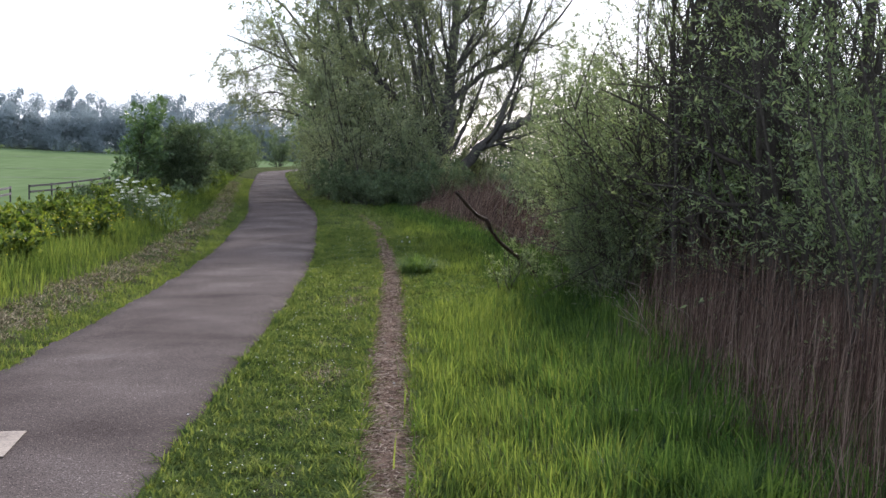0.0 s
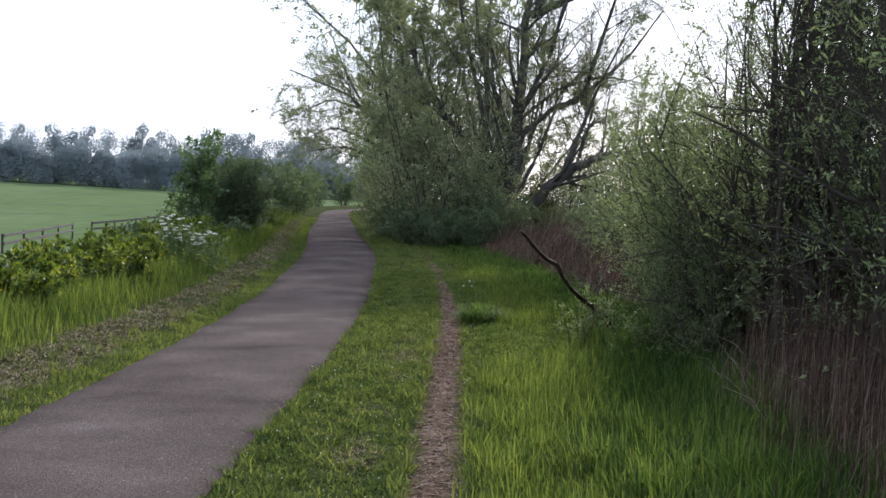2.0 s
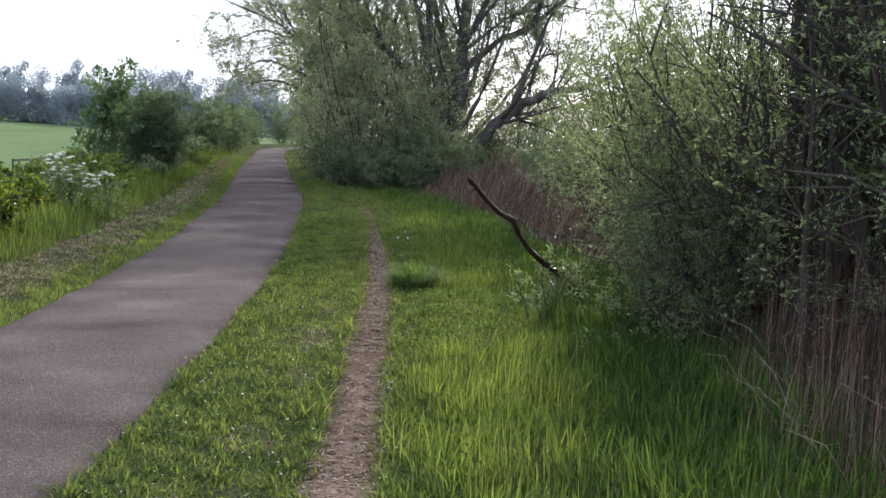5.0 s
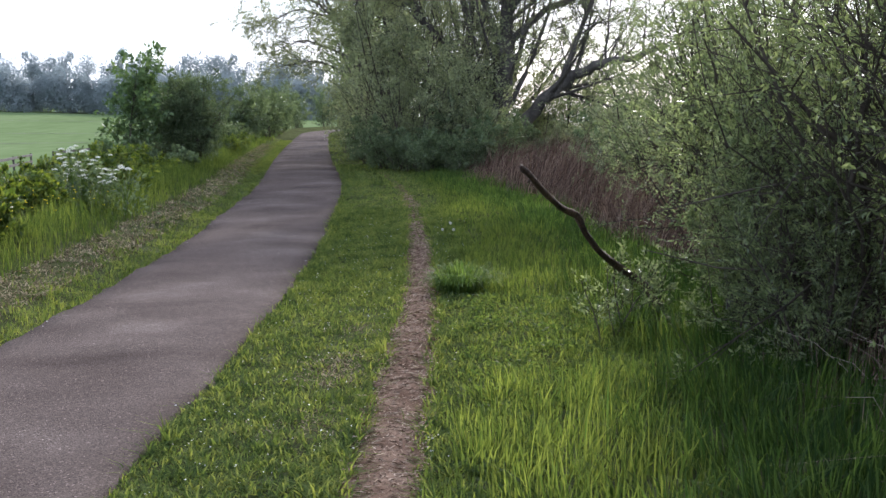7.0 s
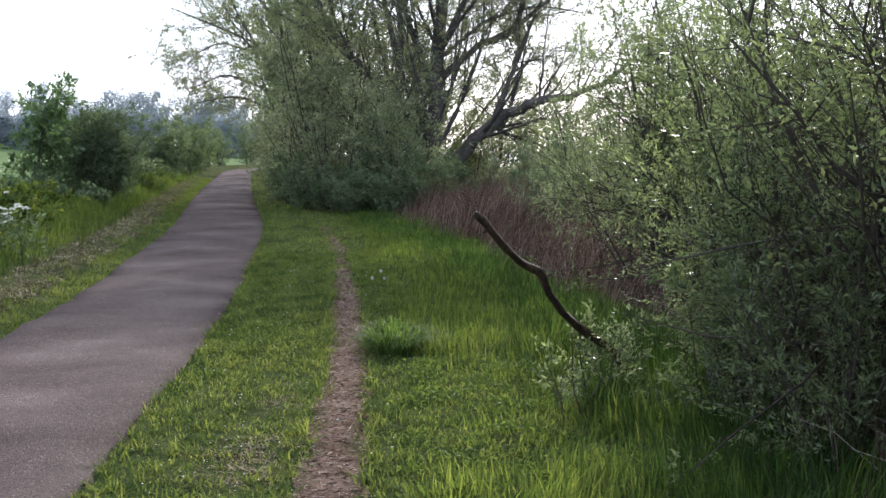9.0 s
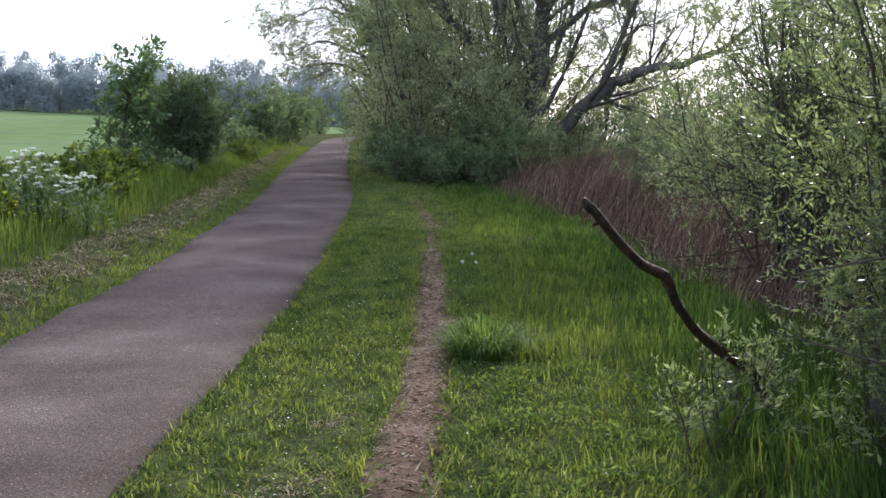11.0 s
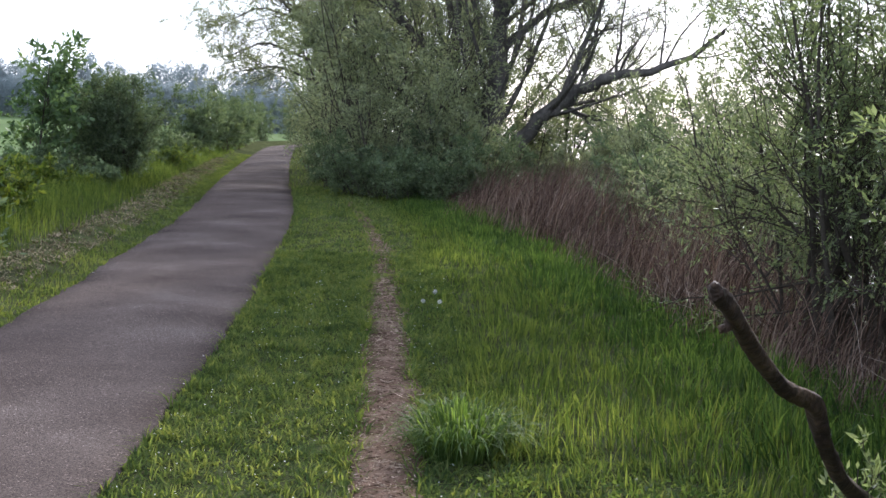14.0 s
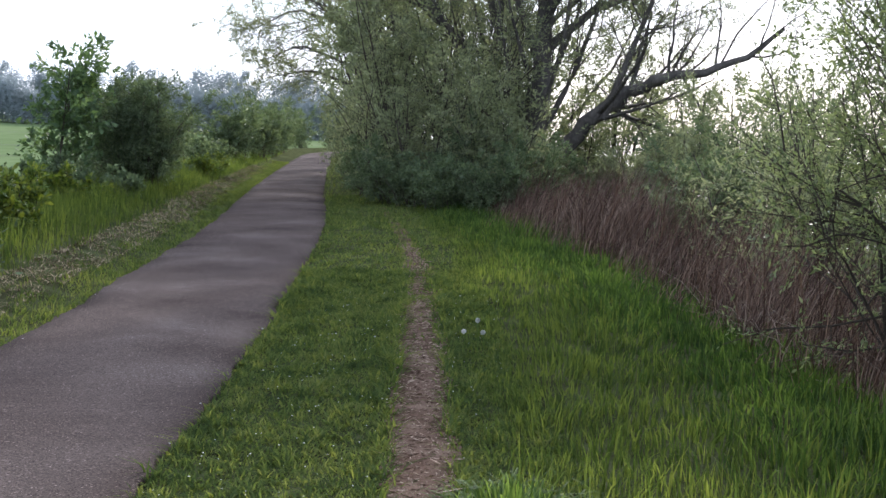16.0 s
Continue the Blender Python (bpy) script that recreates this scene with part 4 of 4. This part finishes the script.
# ---- far wood ----
def far_tree(seed, high, wide, count, size, low):
    """A distant tree: bole, boughs and a loose crown of leaf sprays."""
    r = np.random.default_rng(seed)
    ob = thing("field_tree", (0, 0, 0), "broadleaf tree beyond the field, air haze put into its colour", "tree", "distant wood")
    boughs = [([(0, 0, -0.3), (r.normal(0, 0.15), 0, high * 0.5), (r.normal(0, 0.3), 0, high * 0.97)], [high * 0.016, high * 0.011, 0.03], 5)]
    lobes = []
    for k in range(13 if low < 0.3 else 11):
        f = r.uniform(low, 0.9)
        a = r.uniform(0, 6.28)
        reach = wide * r.uniform(0.35, 0.85) * (1.15 - 0.6 * f)
        tip = np.array([math.cos(a) * reach, math.sin(a) * reach, high * (f + 0.08)])
        boughs.append(([(0, 0, high * max(f - 0.12, 0.02)), tip * [0.5, 0.5, 0.97], tip], [high * 0.007, high * 0.005, 0.03], 4))
        lobes.append((tip, wide * r.uniform(0.25, 0.45)))
    lobes.append((np.array([0, 0, high * 0.9]), wide * 0.4))
    v, q = tubes(boughs)
    part("trunk", mesh_np("trunk", v, q, None, M_FARWOOD_HAZE, True), M_FARWOOD_HAZE, ob)
    pts = np.concatenate([c + unit(r.normal(0, 1, (count, 3))) * (rad * r.uniform(0.2, 1, (count, 1)) ** 0.5) * [1, 1, 1.25] for c, rad in lobes])
    pts = pts[pts[:, 2] > 0.1]
    n = len(pts)
    part("crown", leaf_mesh("crown", pts, r.normal(0, 1, (n, 3)), size * r.uniform(0.5, 1.3, n), size * r.uniform(0.4, 0.8, n), r, M_FAR_HAZE), M_FAR_HAZE, ob)
    return ob


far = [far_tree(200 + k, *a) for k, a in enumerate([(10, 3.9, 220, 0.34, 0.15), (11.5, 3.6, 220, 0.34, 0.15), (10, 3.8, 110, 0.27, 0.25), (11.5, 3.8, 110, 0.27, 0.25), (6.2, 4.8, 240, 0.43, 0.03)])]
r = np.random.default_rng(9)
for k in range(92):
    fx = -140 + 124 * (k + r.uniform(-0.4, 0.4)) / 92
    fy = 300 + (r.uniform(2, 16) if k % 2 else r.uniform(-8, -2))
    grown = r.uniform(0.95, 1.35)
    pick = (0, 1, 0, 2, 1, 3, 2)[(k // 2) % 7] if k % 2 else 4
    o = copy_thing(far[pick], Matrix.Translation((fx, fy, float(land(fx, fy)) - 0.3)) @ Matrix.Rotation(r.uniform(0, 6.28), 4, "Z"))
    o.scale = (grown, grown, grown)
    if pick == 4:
        tagged(o, "low thicket under the far wood, air haze in its colour", "thicket")
for o in far:
    for c in list(o.children):
        bpy.data.objects.remove(c)
    bpy.data.objects.remove(o)


# ---- field: fence and tramlines ----
def plank(size, at=(0, 0, 0), turn=0.0, tilt=0.0):
    bm = bmesh.new()
    bmesh.ops.create_cube(bm, size=1.0, matrix=Matrix.Translation(at) @ Matrix.Rotation(turn, 4, "Z") @ Matrix.Rotation(tilt, 4, "Y") @ Matrix.Diagonal((*size, 1)))
    bmesh.ops.bevel(bm, geom=bm.edges[:], offset=min(size) * 0.12, segments=1, affect="EDGES")
    return bm


fr = np.random.default_rng(77)
for (xa, ya), (xb, yb), bays, words in (((-20.9, 56), (-23.8, 76), 4, "weathered two-rail wooden fence ending at a gap"), ((-23.8, 80), (-21.9, 94), 4, "weathered two-rail wooden field fence")):
    fence_at = Vector((xa, ya, float(land(xa, ya))))
    fence = thing("field_fence", fence_at, words, "fence", "field fences")
    posts = []
    for k in range(bays + 1):
        px, py = xa + (xb - xa) * k / bays, ya + (yb - ya) * k / bays
        p = Vector((px, py, float(land(px, py)))) - fence_at
        part("post", plank((0.1, 0.1, 1.1), (p.x, p.y, p.z + 0.4), 0.15, fr.normal(0, 0.02)), M_FENCE, fence)
        posts.append(p)
    for a, b in zip(posts[:-1], posts[1:]):
        for hh in (0.5, 0.86):
            d, mid = b - a, (a + b) / 2
            part("rail", plank((d.length, 0.05, 0.13), (mid.x + 0.07, mid.y - 0.02, mid.z + hh), math.atan2(d.y, d.x), -math.asin(d.z / d.length)), M_FENCE, fence)
for yy, slant in ((128, 0.1), (175, -0.06), (235, 0.12)):
    xs = np.linspace(-170, -22, 80)
    for gap in (0, 1.9):
        yl = yy + gap + slant * (xs + 100)
        v = np.concatenate([np.stack([xs, yl + o, land(xs, yl + o) + 0.05], 1) for o in (0, 0.55)])
        a = np.arange(79)
        tagged(new("tramline", mesh_np("tramline", v, np.stack([a, a + 1, a + 81, a + 80], 1), None, M_LINE)), "bare tractor wheel track across the crop", "track", kind="structure")

# ---- dead branch ----
def knobbly(pts, radii, sides, seed, bumpy=0.1):
    """A gnarled limb: a smoothed tube with lumps and ridges, closed at both ends."""
    r = np.random.default_rng(seed)
    p = np.array(pts, float)
    u, k = np.linspace(0, 1, len(p)), np.linspace(0, 1, 9 * len(p))
    q = np.stack([np.interp(k, u, p[:, c]) for c in range(3)], 1)
    for _ in range(3):
        q[1:-1] = (q[:-2] + q[1:-1] + q[2:]) / 3
    rad = np.interp(k, u, radii)
    v, f = tubes([(q, rad, sides)])
    ring = v.reshape(len(k), sides, 3)
    a = np.arange(sides) * 2 * np.pi / sides
    lump = np.zeros((len(k), sides))
    for m in range(9):
        lump += np.sin(r.uniform(5, 36) * k[:, None] + r.integers(1, 5) * a[None] * r.choice((-1, 1)) + r.uniform(0, 6.28))
    ring = q[:, None] + (ring - q[:, None]) * (1 + bumpy * lump / 2.2)[:, :, None]
    v = ring.reshape(-1, 3) + r.normal(0, 0.0007, (len(k) * sides, 3))
    n = len(v)
    v = np.concatenate([v, q[:1], q[-1:]])
    caps = [(n, (j + 1) % sides, j) for j in range(sides)] + [(n + 1, n - sides + j, n - sides + (j + 1) % sides) for j in range(sides)]
    return v, f, caps


root = np.array((1.95, 11.75, 0.1))
branch = thing("dead_branch", root, "bare weathered dead branch propped in the grass", "branch")
v, f, c = knobbly([(1.95, 11.75, 0.1), (1.84, 11.6, 0.31), (1.57, 11.1, 0.52), (1.39, 10.75, 0.68), (1.29, 10.55, 0.82), (1.23, 10.43, 0.95), (1.1, 10.25, 1.02), (0.99, 10.05, 1.13), (0.88, 9.82, 1.26), (0.832, 9.735, 1.305)],
                  [0.036, 0.03, 0.026, 0.023, 0.022, 0.024, 0.02, 0.02, 0.018, 0.018], 14, 3)
part("limb", mesh_np("limb", v - root, f, c, M_DEADWOOD, True), M_DEADWOOD, branch)
for stub, words in (([(0.9, 9.87, 1.235), (0.882, 9.862, 1.215), (0.868, 9.86, 1.212)], "broken stub"), ([(0.837, 9.742, 1.295), (0.83, 9.733, 1.312), (0.834, 9.728, 1.324)], "splintered end")):
    v, f, c = knobbly(stub, [0.014, 0.011, 0.007], 8, 5)
    part("stub", mesh_np("stub", v - root, f, c, M_DEADWOOD, True), M_DEADWOOD, branch, words)
foot = np.array((2.5, 11.6, 0.0))
stump = thing("willow_stump", foot, "short dark broken willow stump in the bush", "stump")
v, f, c = knobbly([(2.55, 11.65, -0.1), (2.52, 11.6, 0.25), (2.48, 11.58, 0.5), (2.44, 11.57, 0.66)], [0.09, 0.07, 0.06, 0.035], 9, 8)
part("trunk", mesh_np("trunk", v - foot, f, c, M_BARK, True), M_BARK, stump)
for k, (sx, sy, hi) in enumerate([(1.5, 10.9, 0.85), (1.58, 11.06, 0.85), (1.7, 11.3, 0.75), (1.82, 11.5, 0.7), (2.0, 11.6, 0.7)]):
    shrub(150 + k, "willow_shoot", "small fresh willow shoots with pale glossy leaves", sx, sy, hi * 0.85, 0.2, 2, M_BUSH, 0.042, 6, (8, 2), "shoots round the dead branch", low=0.3, thin=0.34)


# ---- herbs and flowers ----
hr = np.random.default_rng(41)


def tussock(x, y, wide, high, count, words, material):
    """A mound of long blades that rise from the middle and arch over to all sides."""
    a, d = hr.uniform(0, 2 * np.pi, count), np.sqrt(hr.uniform(0, 1, count))
    root = np.stack([0.55 * wide * d * np.cos(a), 0.55 * wide * d * np.sin(a), 0 * a], 1)
    root[:, 2] = land(x + root[:, 0], y + root[:, 1]) - 0.01
    way = a + hr.normal(0, 0.55, count)
    out = np.stack([np.cos(way), np.sin(way), 0 * a], 1)
    side = np.stack([-np.sin(way + hr.normal(0, 0.5, count)), np.cos(way), 0 * a], 1)
    reach = wide * (0.15 + 0.75 * d) * hr.uniform(0.4, 1.25, count)
    rise = high * (1.45 - 0.5 * d) * hr.uniform(0.55, 1.1, count)
    fall = hr.uniform(0.35, 1.0, count)
    half = hr.uniform(0.0035, 0.0075, count)
    rows = []
    for u in (0.0, 0.25, 0.5, 0.75, 1.0):
        c = root + out * (reach * u ** 1.3)[:, None]
        c[:, 2] += rise * (1.9 * u - (1.0 + 0.65 * fall) * u ** 2)
        w = side * (half * (1 - 0.92 * u ** 1.5))[:, None]
        rows += [c - w, c + w]
    i = np.arange(count)[:, None] * 10
    quads = np.concatenate([i + [2 * k, 2 * k + 1, 2 * k + 3, 2 * k + 2] for k in range(4)])
    ob = new("grass_tussock", mesh_np("grass_tussock", np.stack(rows, 1).reshape(-1, 3), quads, None, material))
    ob.location = (x, y, 0)
    return tagged(ob, words, "grass", "tussocks beside the track", "stuff")


tussock(0.38, 13.8, 0.36, 0.34, 620, "dark arching grass tussock beside the track", M_DARKGRASS)
tussock(1.74, 11.2, 0.3, 0.3, 400, "tall loose grass at the dead branch's foot", M_DARKGRASS)


def dandelion(x, y, high):
    z = float(land(x, y))
    ob = thing("dandelion_clock", (x, y, z), "white dandelion seed head on a thin stalk", "flower", "dandelion clocks")
    v, q = tubes([([(0, 0, -0.02), (0.006, 0, high * 0.5), (0, 0.004, high)], [0.003, 0.0025, 0.002], 5)])
    stalk = part("stalk", mesh_np("stalk", v, q, None, M_DARKGRASS), M_DARKGRASS, ob)
    d = unit(hr.normal(0, 1, (160, 3)))
    part("seed_head", leaf_mesh("seed_head", np.array([[0, 0, high]]) + d * 0.004, d, np.full(160, 0.017), np.full(160, 0.006), hr, M_FLUFF), M_FLUFF, stalk, "fluffy white seed head")


for x, y, high in ((0.115, 18.58, 0.17), (0.255, 18.58, 0.165), (0.215, 18.62, 0.245)):
    dandelion(x, y, high)


def cow_parsley(x, y, high, heads):
    z = float(land(x, y))
    ob = thing("cow_parsley", (x, y, z), "cow parsley with loose white umbels on the verge", "flower", "cow parsley clump")
    for k in range(heads):
        a, f = hr.uniform(0, 2 * np.pi), hr.uniform(0.5, 1.0)
        t = hr.uniform(0.05, 0.34)
        tip = np.array([math.cos(a) * t * high, math.sin(a) * t * high, high * f])
        mid = tip * [0.3, 0.3, 0.6]
        spokes = [([(0, 0, -0.03), mid, tip], [0.006, 0.004, 0.002], 4)]
        wide = hr.uniform(0.028, 0.055)
        ends = []
        for j in range(11):
            b, q = 2.4 * j, wide * math.sqrt((j + 0.5) / 11)
            ends.append(tip + [q * math.cos(b), q * math.sin(b), 0.035 - 9 * q * q])
            spokes.append(([tip, ends[-1]], [0.0012, 0.0008], 3))
        v, q = tubes(spokes)
        stalk = part("stalk", mesh_np("stalk", v, q, None, M_DARKGRASS), M_DARKGRASS, ob)
        c = np.repeat(np.array(ends), 6, 0) + hr.normal(0, 0.0035, (66, 3))
        w = np.stack([hr.normal(0, 1, 66), hr.normal(0, 1, 66), hr.normal(0.35, 0.3, 66)], 1)
        part("umbel", leaf_mesh("umbel", c, w, hr.uniform(0.013, 0.02, 66), hr.uniform(0.011, 0.016, 66), hr, M_PETAL), M_PETAL, stalk, "loose white umbel")
    n = 260
    b = np.stack([hr.normal(0, 0.15, n), hr.normal(0, 0.15, n), hr.uniform(0.05, 0.8, n) * high], 1)
    part("foliage", leaf_mesh("foliage", b, np.stack([b[:, 0], b[:, 1], hr.normal(0.1, 0.15, n)], 1) + hr.normal(0, 0.05, (n, 3)), hr.uniform(0.05, 0.12, n), hr.uniform(0.02, 0.045, n), hr, M_HEDGE), M_HEDGE, ob)


for x, y, high, heads in ((-5.5, 21.6, 1.02, 16), (-5.25, 21.3, 1.0, 17), (-5.05, 21.6, 0.84, 13), (-4.66, 21.4, 0.78, 8)):
    cow_parsley(x, y, high, heads)
x, y = hr.uniform(-5.7, -4.3, 150), hr.uniform(6, 20, 150)
b = np.stack([x, y, land(x, y) + hr.uniform(0.38, 0.56, 150)], 1)
b, w = np.repeat(b, 5, 0), hr.normal(0, 1, (750, 3)) * [1, 1, 0.3]
tagged(new("yellow_flowers", leaf_mesh("yellow_flowers", b, w, np.full(750, 0.015), np.full(750, 0.013), hr, M_YELLOW)), "scattered yellow buttercups in the verge grass", "flowers", kind="stuff")
# low broad-leaved herbs in the trampled grass beside the track
n = 110
cx, cy = hr.uniform(0.45, 1.75, n), hr.uniform(8.3, 13.2, n)
e = hr.normal(0, 1, (n, 34, 2)) * hr.uniform(0.03, 0.075, (n, 1, 1))
x, y = (cx[:, None] + e[:, :, 0]).ravel(), (cy[:, None] + e[:, :, 1]).ravel()
m = len(x)
b = np.stack([x, y, land(x, y) + hr.uniform(0.015, 0.075, m)], 1)
w = np.stack([e[:, :, 0].ravel(), e[:, :, 1].ravel(), hr.uniform(0.0, 0.06, m)], 1) + hr.normal(0, 0.02, (m, 3))
tagged(new("herbs", leaf_mesh("herbs", b, w, hr.uniform(0.018, 0.042, m), hr.uniform(0.01, 0.02, m), hr, M_HERB)), "low bright green broad-leaved herbs beside the track", "herbs", kind="stuff")
# daisies, pale bits and pebbles
x, y = hr.uniform(-1.2, 0.4, 900), hr.uniform(0, 22, 900)
ok = (x > road_right(y) + 0.05) & (np.abs(x - table(y, TRACK)) > 0.15)
x, y = x[ok], y[ok]
w = np.stack([hr.normal(0, 1, len(x)), hr.normal(0, 1, len(x)), hr.normal(0, 0.2, len(x))], 1)
tagged(new("daisy_petals", leaf_mesh("daisy_petals", np.stack([x, y, land(x, y) + hr.uniform(0.03, 0.07, len(x))], 1), w, hr.uniform(0.008, 0.016, len(x)), hr.uniform(0.006, 0.01, len(x)), hr, M_PETAL)), "tiny white specks of daisies in the short grass", "flowers", kind="stuff")


def pebble(x, y, z, size):
    bm = bmesh.new()
    bmesh.ops.create_icosphere(bm, subdivisions=1, radius=size)
    for vert in bm.verts:
        vert.co *= hr.uniform(0.75, 1.15)
        vert.co.z *= 0.55
    me = bpy.data.meshes.new("pebble")
    bm.to_mesh(me)
    bm.free()
    me.materials.append(M_STONE)
    ob = new("pebble", me)
    ob.location = (x, y, z)
    tagged(ob, "small pale pebble lying on the ground", "stone", "pebbles")


for k in range(14):
    y = float(hr.uniform(1, 24))
    x = float(road_right(y)) - (0.03 if k % 2 else ROAD_WIDE - 0.05) + hr.normal(0, 0.05)
    pebble(x, y, float(land(x, y)) + 0.035, hr.uniform(0.005, 0.009))
for x, y in ((-0.3, 17.3), (0.08, 6.2), (0.3, 7.9), (0.2, 3.9), (0.05, 10.9)):
    pebble(x, y, float(land(x, y)) + 0.025, 0.011)

# ---- paint on the road ----
bm = bmesh.new()
def paint_at(u, v):
    x, y = -2.62 + 0.66 * u + 0.05 * u * (1 - v), 1.28 + 0.64 * v
    w = (x - float(road_right(y)) + ROAD_WIDE) / ROAD_WIDE
    return (x, y, float(land(x, y)) + 0.036 + 0.02 * (1 - (2 * w - 1) ** 2))
rows = [[bm.verts.new(paint_at(a / 8, b / 8)) for a in range(9)] for b in range(9)]
for a in range(8):
    for b in range(8):
        bm.faces.new((rows[b][a], rows[b][a + 1], rows[b + 1][a + 1], rows[b + 1][a]))
rim = bmesh.ops.extrude_face_region(bm, geom=bm.faces[:])
bmesh.ops.translate(bm, vec=(0, 0, 0.004), verts=[g for g in rim["geom"] if isinstance(g, bmesh.types.BMVert)])
bmesh.ops.recalc_face_normals(bm, faces=bm.faces)
me = bpy.data.meshes.new("road_marking")
bm.to_mesh(me)
bm.free()
me.materials.append(M_PAINT)
tagged(new("road_marking", me), "worn cream painted patch on the asphalt", "marking", kind="structure")
